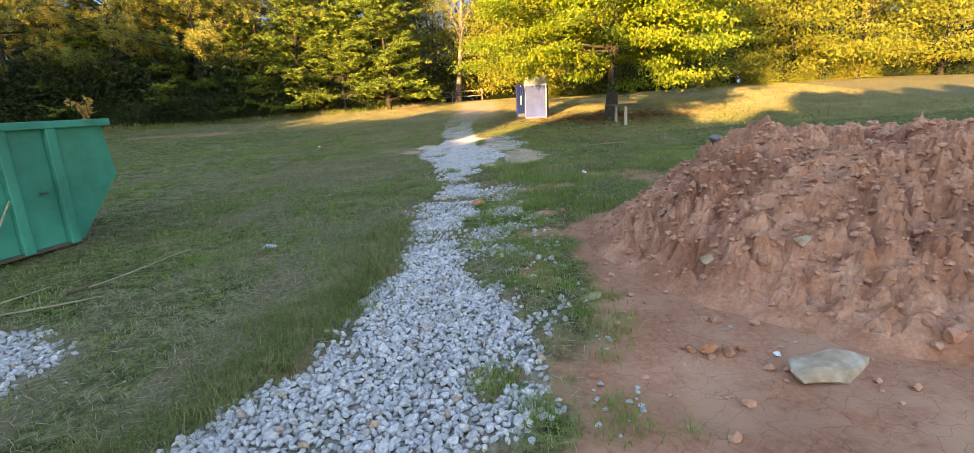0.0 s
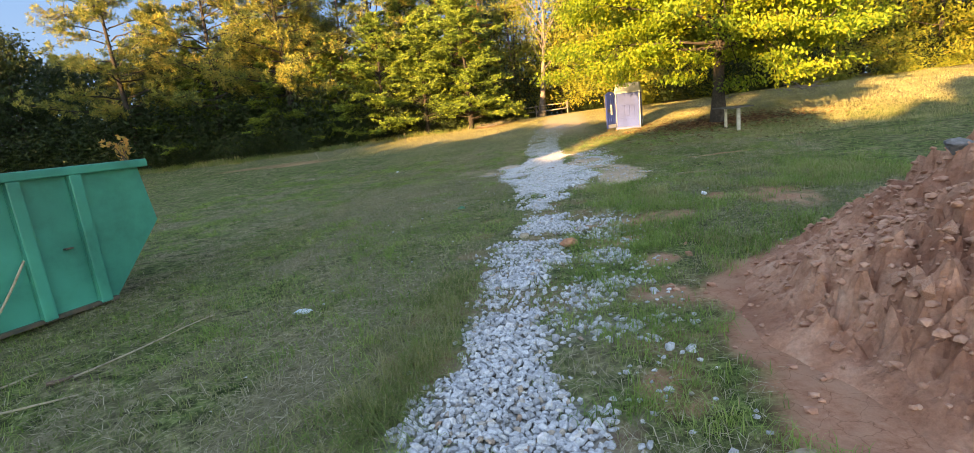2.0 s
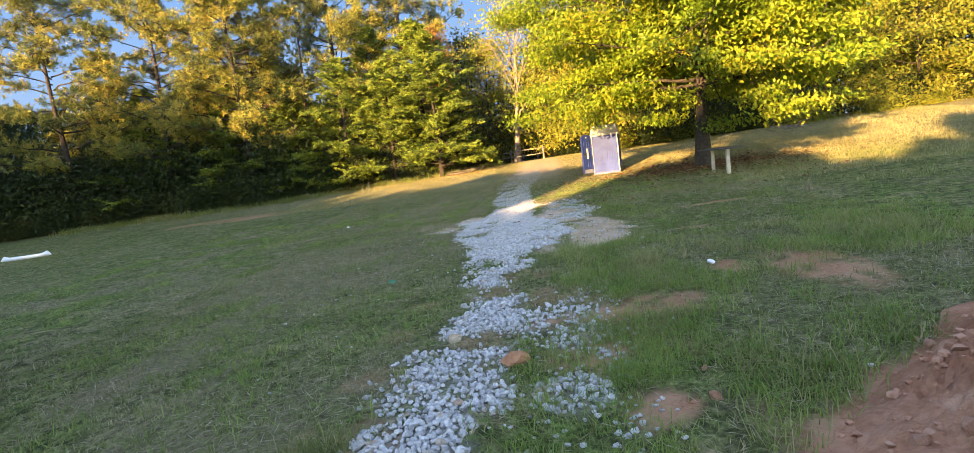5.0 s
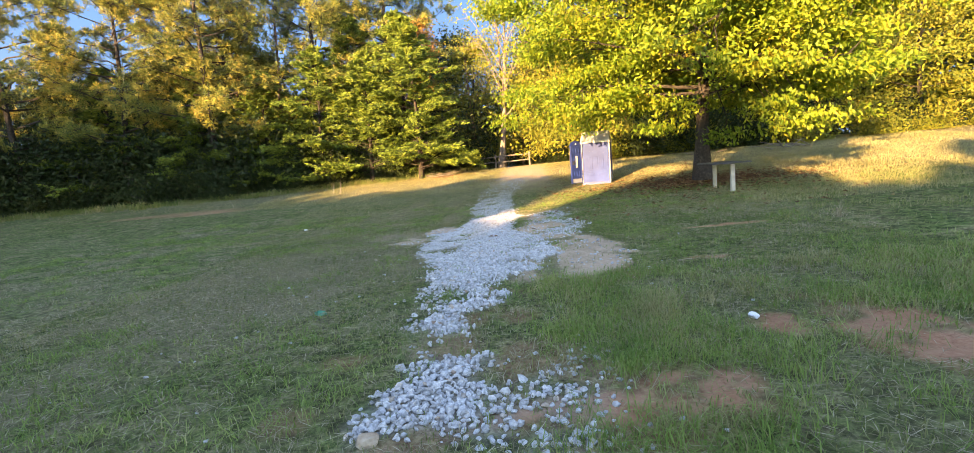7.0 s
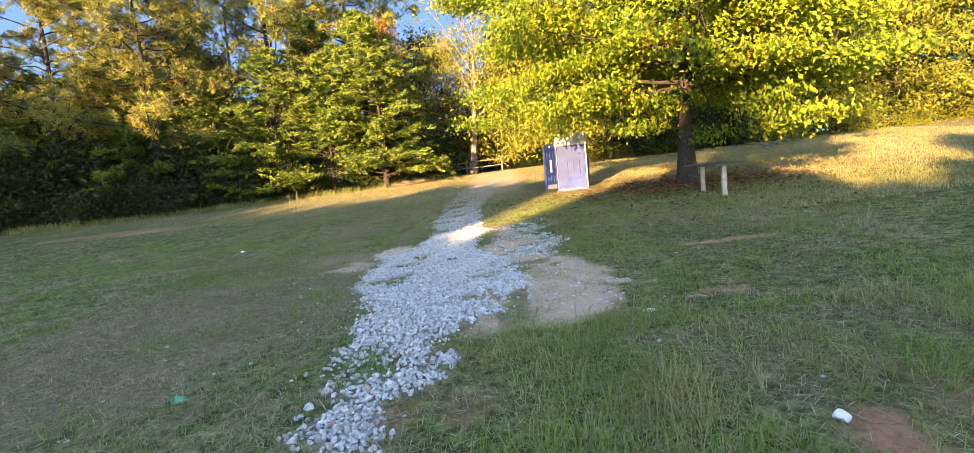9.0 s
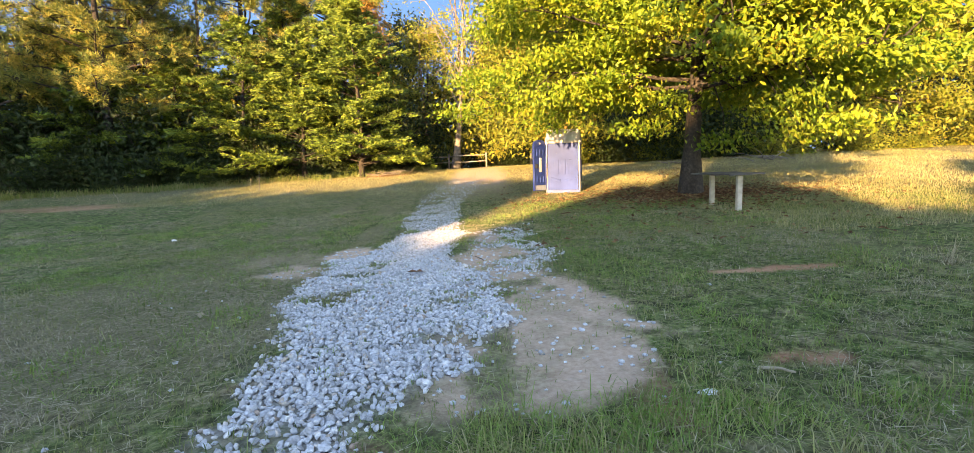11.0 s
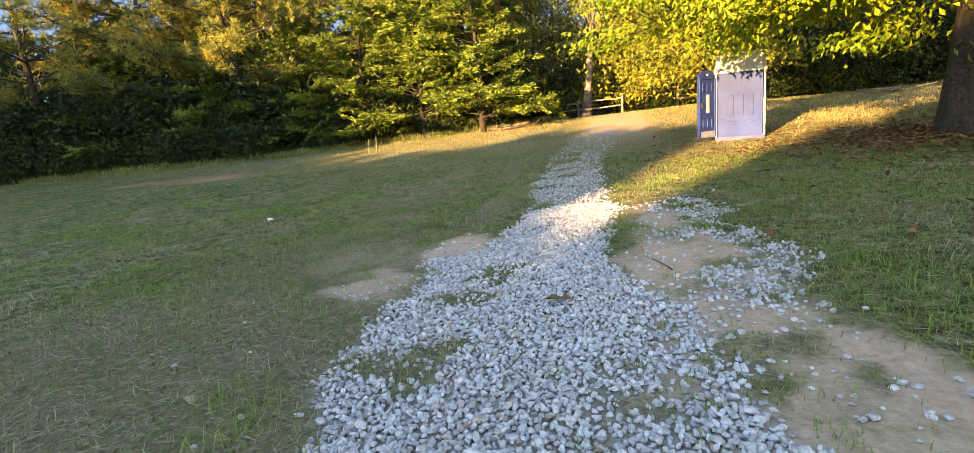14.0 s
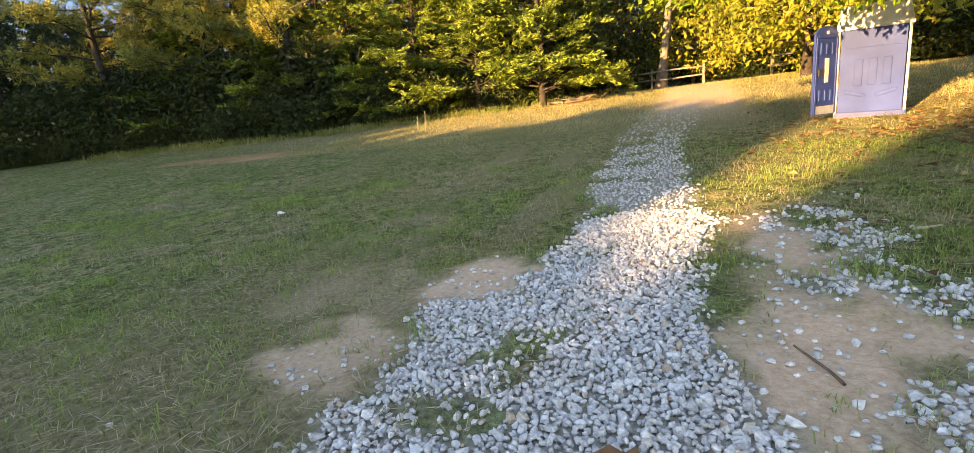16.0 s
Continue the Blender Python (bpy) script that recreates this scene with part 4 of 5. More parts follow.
# ---- portable toilet ----
def toilet():
    root = new("portable_toilet")
    W, D, H = 1.10, 1.10, 1.74
    base = part("base", box((W + 0.04, D + 0.06, 0.14), (0, 0, 0.07), 0.02), NAVY, root, "navy plastic base skid")
    def wall(at, turn, w):
        m = Matrix.Translation(at) @ Matrix.Rotation(turn, 4, "Z")
        bm = box((w, 0.03, H - 0.14), (0, 0, (H - 0.14) / 2), 0.004)
        bmesh.ops.transform(bm, matrix=m, verts=bm.verts)
        ob = part("wall_panel", bm, BLUE, root)
        def relief(name, pts, depth):
            b2 = bmesh.new()
            fr = [b2.verts.new((x, -0.015 - depth, z)) for x, z in pts]
            bk = [b2.verts.new((x * 1.0, -0.012, z)) for x, z in pts]
            b2.faces.new(fr)
            for i in range(len(pts)):
                j = (i + 1) % len(pts)
                b2.faces.new((fr[i], bk[i], bk[j], fr[j]))
            bmesh.ops.recalc_face_normals(b2, faces=b2.faces)
            bmesh.ops.bevel(b2, geom=[e for e in b2.edges if all(abs(v.co.y + 0.015 + depth) < 1e-6 for v in e.verts)], offset=0.006, segments=2, affect="EDGES")
            bmesh.ops.transform(b2, matrix=m, verts=b2.verts)
            part(name, b2, BLUE, ob)
        h2 = w / 2 - 0.045
        relief("raised_panel", [(-h2, 0.25), (h2, 0.25), (h2, 1.06), (h2 - 0.13, 1.16), (-h2 + 0.17, 1.16), (-h2, 1.01)], 0.014)
        relief("upper_panel", [(-h2, 1.22), (h2, 1.22), (h2, H - 0.18), (-h2, H - 0.18)], 0.006)
        for k in (-1, 0, 1):
            b3 = box((0.13, 0.022, 0.50), (0.02 + k * 0.225, -0.034, 0.76), 0.007)
            bmesh.ops.transform(b3, matrix=m, verts=b3.verts)
            part("rib", b3, BLUE, ob)
        for sx in (-1, 1):
            b4 = box((0.36, 0.02, 0.07), (sx * 0.25, -0.034, 0.36), 0.008, Matrix.Rotation(-sx * 0.28, 4, "Y"))
            bmesh.ops.transform(b4, matrix=m, verts=b4.verts)
            part("rib", b4, BLUE, ob)
    wall((0, -D / 2, 0.14), 0, W - 0.08)
    wall((W / 2, 0, 0.14), math.pi / 2, D - 0.08)
    wall((0, D / 2, 0.14), math.pi, W - 0.08)
    # door side: two jambs and a header, doorway open
    for y in (-D / 2 + 0.12, D / 2 - 0.14):
        part("door_jamb", box((0.04, 0.16, H - 0.14), (-W / 2, y, 0.14 + (H - 0.14) / 2), 0.006), NAVY, root)
    part("door_header", box((0.04, D - 0.42, 0.08), (-W / 2, 0, H - 0.04), 0.006), NAVY, root)
    for x in (-W / 2, W / 2):
        for y in (-D / 2, D / 2):
            part("corner_strip", box((0.045, 0.045, H - 0.02), (x, y, 0.03 + H / 2), 0.012), ROOF_WHITE, root, "white corner strip")
    roof = box((W + 0.09, D + 0.09, 0.42), (0, 0, H + 0.21), 0.05)
    for v in roof.verts:
        k = max(0.0, (v.co.z - H - 0.08) / 0.34)
        v.co.x *= 1 - 0.10 * k
        v.co.y *= 1 - 0.34 * k
        v.co.z += 0.05 * k * (1 - (v.co.x / 0.6) ** 2)
    part("roof", roof, ROOF_WHITE, root, "tapered translucent white roof")
    part("roof_rim", box((W + 0.11, D + 0.11, 0.06), (0, 0, H + 0.0), 0.015), ROOF_WHITE, root)
    part("vent_pipe", box((0.10, 0.10, 0.30), (W / 2 - 0.2, D / 2 - 0.3, H + 0.33), 0.03), ROOF_WHITE, root)
    part("tank", box((W - 0.12, 0.5, 0.42), (0, D / 2 - 0.32, 0.35), 0.03), GREY_PLASTIC, root, "grey plastic tank and seat")
    # door with an arched top, swung open past its jamb
    dw, dh = 0.68, 1.52
    out = [(0, 0), (dw, 0), (dw, dh)] + [(dw / 2 + dw / 2 * math.cos(a), dh + 0.17 * math.sin(a)) for a in np.linspace(0.15, math.pi - 0.15, 9)] + [(0, dh)]
    place = Matrix.Translation((-W / 2 - 0.02, -D / 2 + 0.0, 0.14)) @ Matrix.Rotation(radians(-122), 4, "Z")
    bm = bmesh.new()
    fr = [bm.verts.new((x, -0.02, z)) for x, z in out]
    bk = [bm.verts.new((x, 0.02, z)) for x, z in out]
    bm.faces.new(fr)
    bm.faces.new(bk[::-1])
    for i in range(len(out)):
        j = (i + 1) % len(out)
        bm.faces.new((fr[i], bk[i], bk[j], fr[j]))
    bmesh.ops.recalc_face_normals(bm, faces=bm.faces)
    bmesh.ops.transform(bm, matrix=place, verts=bm.verts)
    door = part("door", bm, NAVY, root, "navy blue arched door standing open")
    def on_door(name, size, at, mat, label="", bevel=0.006):
        b2 = box(size, at, bevel)
        bmesh.ops.transform(b2, matrix=place, verts=b2.verts)
        part(name, b2, mat, door, label)
    for s in (-1, 1):
        y = s * 0.028
        on_door("frame_rib", (0.05, 0.018, dh - 0.05), (0.04, y, dh / 2), NAVY)
        on_door("frame_rib", (0.05, 0.018, dh - 0.05), (dw - 0.04, y, dh / 2), NAVY)
        on_door("frame_rib", (dw - 0.132, 0.018, 0.05), (dw / 2, y, dh - 0.03), NAVY)
        on_door("kick_plate", (dw - 0.132, 0.018, 0.16), (dw / 2, y, 0.10), GREY_PLASTIC, "grey kick plate")
        for k in (0, 1, 2):
            on_door("raised_slot", (0.06, 0.022, 0.20), (0.17 + 0.17 * k, y, 1.27), BLUE)
            on_door("raised_slot", (0.05, 0.022, 0.20), (0.17 + 0.17 * k, y, 0.38), BLUE)
        on_door("sign_plate", (0.10, 0.022, 0.46), (0.33, y, 0.86), ROOF_WHITE, "white sign strip")
        on_door("latch", (0.12, 0.05, 0.14), (dw - 0.14, s * 0.035, 0.82), BLACK, "black door latch")
        on_door("round_boss", (0.06, 0.02, 0.06), (dw / 2, y, dh + 0.05), ROOF_WHITE, "", 0.012)
    tagged(root, "faded blue portable toilet with white roof and open door on grass", "portable toilet")
    yaw = math.atan2(-0.22, 1.02)
    cx, cy = 2.86, 27.42
    c, s = math.cos(yaw), math.sin(yaw)
    root.matrix_basis = Matrix.Translation((cx - s * D / 2, cy + c * D / 2, float(land(2.9, 27.6)) - 0.06)) @ Matrix.Rotation(yaw, 4, "Z")


toilet()


# ---- board on two posts ----
def post_table():
    root = new("post_table")
    for x, y, w in ((5.92, 22.84, 0.10), (6.01, 21.64, 0.11)):
        g = float(land(x, y))
        part("post", box((w, w, 0.92), (x, y, g + 0.32), 0.012), POST_WOOD, root, "pale square wooden post")
    bm = bmesh.new()
    N = 14
    top = []
    for i in range(N + 1):
        s = (i / N - 0.5) * 1.85
        sag = 0.012 * math.sin(i * 0.9) + 0.012 * s
        top.append([bm.verts.new((w, s, 0.03 * k + sag + 0.02 * w)) for k in (0, 1) for w in (-0.4, 0.4)])
    for a, b in zip(top, top[1:]):
        for i, j in ((0, 1), (1, 3), (3, 2), (2, 0)):
            bm.faces.new((a[i], a[j], b[j], b[i]))
    bm.faces.new([top[0][i] for i in (0, 1, 3, 2)])
    bm.faces.new([top[-1][i] for i in (2, 3, 1, 0)])
    bmesh.ops.recalc_face_normals(bm, faces=bm.faces)
    m = Matrix.Translation((5.965, 22.24, float(land(5.95, 22.2)) + 0.79)) @ Matrix.Rotation(radians(4.3), 4, "Z")
    bmesh.ops.transform(bm, matrix=m, verts=bm.verts)
    part("tabletop", bm, BOARD, root, "thin warped weathered grey board")
    tagged(root, "makeshift table of weathered board on two posts", "table")


post_table()


# ---- rail fence ----
def fence(x0, y0, x1, y1, bays):
    root = new("rail_fence")
    r = np.random.default_rng(int(abs(x0) * 10))
    for k in range(bays + 1):
        x, y = x0 + (x1 - x0) * k / bays, y0 + (y1 - y0) * k / bays
        part("post", box((0.11, 0.11, 1.15), (x, y, float(land(x, y)) + 0.42), 0.015), RAIL_WOOD, root)
        if k == bays:
            break
        xn, yn = x0 + (x1 - x0) * (k + 1) / bays, y0 + (y1 - y0) * (k + 1) / bays
        for h in (0.42, 0.85):
            tb = Tubes(6)
            tb.add([(x, y - 0.07, land(x, y) + h + r.normal() * 0.03), ((x + xn) / 2, (y + yn) / 2 - 0.07, land((x + xn) / 2, (y + yn) / 2) + h), (xn, yn - 0.07, land(xn, yn) + h + r.normal() * 0.03)], [0.05, 0.045, 0.04])
            under("rail", tb.mesh("rail", RAIL_WOOD), root)
    tagged(root, "weathered grey two-rail wooden fence before the woods", "fence")


fence(-4.9, 44.9, 0.1, 43.6, 2)
fence(2.9, 42.0, 5.3, 41.7, 1)

# ---- trees that can be seen ----
oak = broadleaf("oak_tree", 13.0, 7.0, 3.0, 0.26, OAK_LEAF, BARK, np.random.default_rng(21), limbs=62, clusters=15, per=250, leaf=0.158, cluster_r=0.45, sides=6)
tagged(put(oak, 6.45, 25.2), "large spreading oak with yellow-green autumn leaves", "tree")

CEDARS = "cedars at the wood's edge"
cedar = conifer("cedar_tree", 9.4, 4.1, 0.5, 0.2, CEDAR_LEAF, BARK, np.random.default_rng(31), limbs=110, fans=14, sprays=38, length=0.23, width=0.075)
tagged(put(cedar, -6.8, 38.3), "sunlit yellow-green red cedar feathered to the ground", "tree", CEDARS)
for x, y, a, s in ((-10.0, 38.6, 1.3, 0.86), (-13.0, 38.2, 2.7, 0.92), (-8.2, 41.0, 0.4, 1.15), (-12.0, 42.0, 4.4, 1.2), (-16.5, 38.0, 5.2, 0.8), (-20.5, 37.2, 3.3, 0.85), (-26.5, 37.0, 1.9, 0.9)):
    again(cedar, x, y, a, s)

PINES = "pines at the wood's edge"
pine_a = pine("pine_tree", 15.0, 5.2, 3.4, 0.25, PINE_LEAF, BARK, np.random.default_rng(41), limbs=40)
tagged(put(pine_a, -19.2, 36.2), "tall pine with golden autumn needles on crooked limbs", "tree", PINES)
for x, y, a, s in ((-24.5, 36.0, 2.0, 0.95), (-14.5, 42.5, 4.0, 1.1), (-21.0, 41.0, 1.0, 1.15), (-30.5, 34.5, 5.0, 1.0), (-10.5, 47.0, 3.0, 1.15)):
    again(pine_a, x, y, a, s)

WOOD = "trees of the far wood"
pale = broadleaf("pale_bark_tree", 14.5, 6.0, 3.6, 0.24, YELLOW_LEAF, PALE_BARK, np.random.default_rng(51), limbs=22, clusters=7, per=26, leaf=0.2, gap=0.45, cluster_r=0.5, lean=(0.9, 0), rise=1.3)
tagged(put(pale, -1.9, 44.6), "nearly bare pale-barked tree with few yellow leaves", "tree")
wood_a = broadleaf("woodland_tree", 12.0, 3.6, 2.0, 0.17, SHADE_DARK_LEAF, BARK, np.random.default_rng(61), limbs=26, clusters=7, per=42, leaf=0.27, cluster_r=0.6, twigs=False, sides=5)
tagged(put(wood_a, 1.5, 50.0), "green leafy woodland tree behind the fence, leaves coloured shade-dark", "tree", WOOD)
wood_b = broadleaf("woodland_tree", 11.0, 3.8, 1.0, 0.15, YELLOW_LEAF, BARK, np.random.default_rng(62), limbs=32, clusters=7, per=50, leaf=0.215, cluster_r=0.6, twigs=False, sides=5)
tagged(put(wood_b, -4.0, 48.0), "slender woodland tree with yellow-green leaves", "tree", WOOD)
orange = broadleaf("autumn_tree", 15.0, 2.0, 7.0, 0.14, ORANGE_LEAF, BARK, np.random.default_rng(63), limbs=20, clusters=6, per=40, leaf=0.24, cluster_r=0.45)
tagged(put(orange, -7.5, 44.6, 0, 0.83), "narrow tree with bright orange autumn leaves", "tree", WOOD)
r1 = np.random.default_rng(77)
spots_a = ((-25, 40), (-33, 40), (-20, 46), (-29, 46), (-14, 52), (-37, 38), (-5.5, 52), (4.5, 48), (8.0, 52), (12.0, 47), (-9.0, 52), (-16, 48), (-24, 44), (-31, 38), (-38, 34), (-42, 30), (-44, 26), (17, 50), (22, 46), (30, 48), (-40, 32))
spots_b = ((3.4, 38.5), (0.5, 47.5), (3.0, 53), (6.0, 46), (10.0, 44), (14.5, 42), (18.5, 40.5), (22.5, 39), (27, 38), (32, 37), (38, 36), (-19, 44), (16, 46), (25, 43), (35, 42), (12, 52), (44, 36), (50, 34))
for x, y in spots_a:
    low_ = 0.74 if -31 < x < -8 else 0.78 if x < -8 else 1.0
    again(wood_a, x + r1.normal() * 0.6, y + r1.normal() * 0.6, r1.random() * 6.28, low_ * (0.9 + 0.45 * r1.random()))
for x, y in spots_b:
    again(wood_b, x + r1.normal() * 0.6, y + r1.normal() * 0.6, r1.random() * 6.28, 0.8 + 0.45 * r1.random())

# bare stems between the far trees
STEMS = "bare stems in the wood"
def stem():
    root = Tubes(6)
    t = np.linspace(0, 1, 8)
    root.add(np.stack([0.15 * np.sin(t * 4), 0.1 * np.sin(t * 7), t * 10 - 0.2], 1), 0.13 * (1 - 0.7 * t))
    for k in range(9):
        z = 3 + k * 0.75
        line = bend((0.1, 0, z), (math.cos(k * 2.4), math.sin(k * 2.4), 0.5), 1.3, 0.1, 0.15, r1, 5)
        root.add(line, np.linspace(0.03, 0.006, 5))
    return tagged(new("tree_stem", root.mesh("tree_stem", PINE_BARK)), "slim grey-brown trunk standing among the woodland trees", "tree", STEMS)
stem0 = put(stem(), -0.4, 47.2)
for k in range(34):
    x = r1.uniform(-6, 12) if k < 26 else r1.uniform(-32, -14)
    y = r1.uniform(46.5, 56) if k < 26 else r1.uniform(40, 48)
    again(stem0, x, y, r1.random() * 6.28, 0.8 + 0.6 * r1.random())

UNDER = "undergrowth along the wood"
# undergrowth: leaf colour itself carries the shade under the trees
bush_a = shrub("shrub", 2.4, 1.7, SHADE_DARK_LEAF, np.random.default_rng(81))
tagged(put(bush_a, -15.0, 37.4), "green shrub in the wood's undergrowth, leaves coloured shade-dark", "shrub", UNDER)
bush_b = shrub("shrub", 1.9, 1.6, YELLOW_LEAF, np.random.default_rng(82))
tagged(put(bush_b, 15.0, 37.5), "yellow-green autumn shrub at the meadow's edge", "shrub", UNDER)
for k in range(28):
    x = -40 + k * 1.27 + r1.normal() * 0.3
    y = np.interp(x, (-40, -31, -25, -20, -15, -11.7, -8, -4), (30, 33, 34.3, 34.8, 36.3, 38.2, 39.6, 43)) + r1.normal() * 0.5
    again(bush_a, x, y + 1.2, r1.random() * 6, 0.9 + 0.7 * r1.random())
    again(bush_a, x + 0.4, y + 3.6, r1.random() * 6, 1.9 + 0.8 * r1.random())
for k in range(22):
    x = 4.0 + k * 1.75
    again(bush_b if r1.random() < 0.7 else bush_a, x + r1.normal() * 0.5, 41.5 - 0.12 * x + r1.normal() * 1.2, r1.random() * 6, 0.8 + 0.9 * r1.random())
for k in range(9):
    again(bush_a, 7.6 + k * 1.1, 40.2 + r1.normal() * 0.5, r1.random() * 6, 1.5 + 0.7 * r1.random())
for k in range(16):
    again(bush_a, r1.uniform(-7, 8), r1.uniform(46.5, 52), r1.random() * 6, 0.7 + 0.8 * r1.random())

# ---- the wood behind the walker, which shades the near meadow ----
SHADE = "trees of the wood behind"
def shade_tree(h):
    r = np.random.default_rng(int(h * 10))
    root = new("woodland_tree")
    tb = Tubes(6)
    t = np.linspace(0, 1, 6)
    tb.add(np.stack([0 * t, 0 * t, t * h * 0.9 - 0.2], 1), 0.2 * (1 - 0.8 * t))
    n = 1900
    a, z = r.random(n) * 6.283, r.random(n)
    rad = 1.5 * np.sqrt(r.random(n)) * np.minimum(1, 6 * (1 - z)) ** 0.5
    c = np.stack([rad * np.cos(a), rad * np.sin(a), 0.3 + z * (h - 0.3)], 1)
    under("trunk", tb.mesh("trunk", BARK), root)
    under("crown", leaves("crown", c, r.normal(size=(n, 3)), 0.85, 0.6, SHADE_DARK_LEAF, r), root)
    return root
SHADE_X = (-68, -65, -62, -59, -56, -53, -50, -47, -44.5, -42, -39.5, -37, -34.8, -32.6, -30.4, -28.2, -26.6, -25.4, -24.2, -22.6, -21, -19.4, -18.0, -17.3, -15.2, -12.8, -11.2, -9.9, -8.9, -7.2, -5.4, -4.3, -2.9, -0.6, 1.0, 3, 5.2, 7.5)
SHADE_H = (16.5, 16.5, 16.5, 16.5, 16.5, 16.5, 16.5, 16.5, 16.4, 16.2, 15.8, 15.0, 13.7, 12.2, 11.8, 11.8, 11.5, 11.6, 12.6, 12.4, 12.1, 11.9, 11.7, 11.5, 7.9, 10.5, 11.6, 12.4, 11.4, 9.6, 8.3, 8.0, 9.3, 11.8, 11.5, 11.4, 11.4, 11.4)
for x, h in zip(SHADE_X, SHADE_H):
    x, h = x - 13.5, h + 6.4 + (3.8 if x < -41 else 1.6 if x < -35 else 0.0)
    t_ = shade_tree(h)
    tagged(t_, "dense dark green tree in the wood behind the meadow", "tree", SHADE)
    put(t_, x, -35.0)

# ---- distance: woods all round the meadow ----
def far_woods(n=120000):
    r = np.random.default_rng(131)
    px, py = np.array((-62, -50, -44, -32, -12, 15, 38, 56, 70)), np.array((0, 22, 40, 54, 64, 64, 56, 46, 26))
    s = r.random(n) * 8
    x, y = np.interp(s, range(9), px), np.interp(s, range(9), py)
    top = 11 + 5.5 * vnoise(s * 3, s * 0, 1.0)
    top = np.where((x > -10) & (x < 0), top * 0.62, top)
    top = np.where((x > -46) & (x < -10), top * 0.7, top)
    out = unit(np.stack([x, y - 15], 1)) * (r.random(n)[:, None] * 9)
    z = 0.2 + top * r.random(n) ** 1.15
    c = np.stack([x + out[:, 0], y + out[:, 1], land(x, y) + z], 1)
    me = leaves("far_woods", c, r.normal(size=(n, 3)), 0.5, 0.34, SHADE_DARK_LEAF, r)
    tagged(new("far_woods", me), "dense green woods far behind the meadow, leaves coloured shade-dark", "woods", kind="stuff")


far_woods()

def sky_backdrop():
    """Clear evening sky beyond the woods, paler towards the horizon."""
    m, nt, b = mat_nodes("evening_sky")
    co, sep = nt.nodes.new("ShaderNodeTexCoord"), nt.nodes.new("ShaderNodeSeparateXYZ")
    nt.links.new(co.outputs["Generated"], sep.inputs[0])
    em = nt.nodes.new("ShaderNodeEmission")
    nt.links.new(ramp(nt, sep.outputs[2], [(0.05, (0.062, 0.112, 0.175)), (0.4, (0.032, 0.085, 0.18))]), em.inputs[0])
    nt.links.new(em.outputs[0], nt.nodes["Material Output"].inputs[0])
    a = np.radians(np.linspace(-5, 185, 39))
    ring = np.stack([700 * np.cos(a), 700 * np.sin(a)], 1)
    v = np.concatenate([np.column_stack([ring, np.full(39, -20.0)]), np.column_stack([ring, np.full(39, 620.0)])])
    k = np.arange(38)[:, None]
    tagged(new("backdrop", mesh_from("backdrop", v, np.concatenate([k, k + 39, k + 40, k + 1], 1), m, True)), "clear blue evening sky beyond the woods", "sky", kind="structure")


sky_backdrop()

# ---- grass, straw, leaf litter ----
def blades(name, x, y, h, w, mat, r, label, flat=0.35, plain=False):
    n = len(x)
    z = land(x, y)
    az = r.random(n) * 6.283
    lean = flat * (0.3 + r.random(n) ** 1.5 * 1.6)
    dx, dy = np.cos(az), np.sin(az)
    base = np.stack([x, y, z - 0.004], 1)
    side = np.stack([-dy, dx, 0 * dx], 1) * (w / 2)[:, None]
    mid = base + np.stack([dx * lean * h * 0.35, dy * lean * h * 0.35, h * 0.6], 1)
    tip = base + np.stack([dx * lean * h * 1.1, dy * lean * h * 1.1, h * np.maximum(0.12, 1 - 0.45 * lean)], 1)
    if plain:
        v = np.stack([base - side, base + side, tip], 1).reshape(-1, 3)
        return tagged(new(name, mesh_from(name, v, np.arange(n)[:, None] * 3 + np.array([[0, 1, 2]]), mat)), label, "grass", kind="stuff")
    v = np.stack([base - side, base + side, mid + side * 0.7, mid - side * 0.7, tip], 1).reshape(-1, 3)
    q = np.arange(n)[:, None] * 5
    f = np.concatenate([q + np.array([[0, 1, 2]]), q + np.array([[0, 2, 3]]), q + np.array([[3, 2, 4]])], 0)
    return tagged(new(name, mesh_from(name, v, f, mat)), label, "grass", kind="stuff")


def scatter(n, x0, x1, y0, y1, r):
    return r.uniform(x0, x1, n), r.uniform(y0, y1, n)


def bare(x, y):
    return np.clip(np.maximum.reduce([gravel(x, y) * 1.15, clay(x, y), sand(x, y), np.where(heap_height(x, y) > 0.03, 1.0, 0.0)]), 0, 1)


rg = np.random.default_rng(91)
x, y = scatter(150000, -6.5, 5.5, 1.0, 20, rg)
ok = rg.random(len(x)) > bare(x, y) * 1.1 + 0.35 * straw_area(x, y)
x, y = x[ok], y[ok]
blades("meadow_grass", x, y, 0.03 + 0.05 * rg.random(len(x)) * (0.5 + vnoise(x, y, 0.7)), 0.004 + 0.004 * rg.random(len(x)), GRASS, rg, "short mown green and straw-coloured meadow grass", 0.8)
x, y = scatter(85000, -26, 28, 9, 42, rg)
ok = (rg.random(len(x)) > bare(x, y) * 1.05) & ~((x > -6.5) & (x < 5.5) & (y < 20) & (rg.random(len(x)) < 0.7))
x, y = x[ok], y[ok]
up = rg.random(len(x)) < step(y + 0.25 * x, 22, 29)
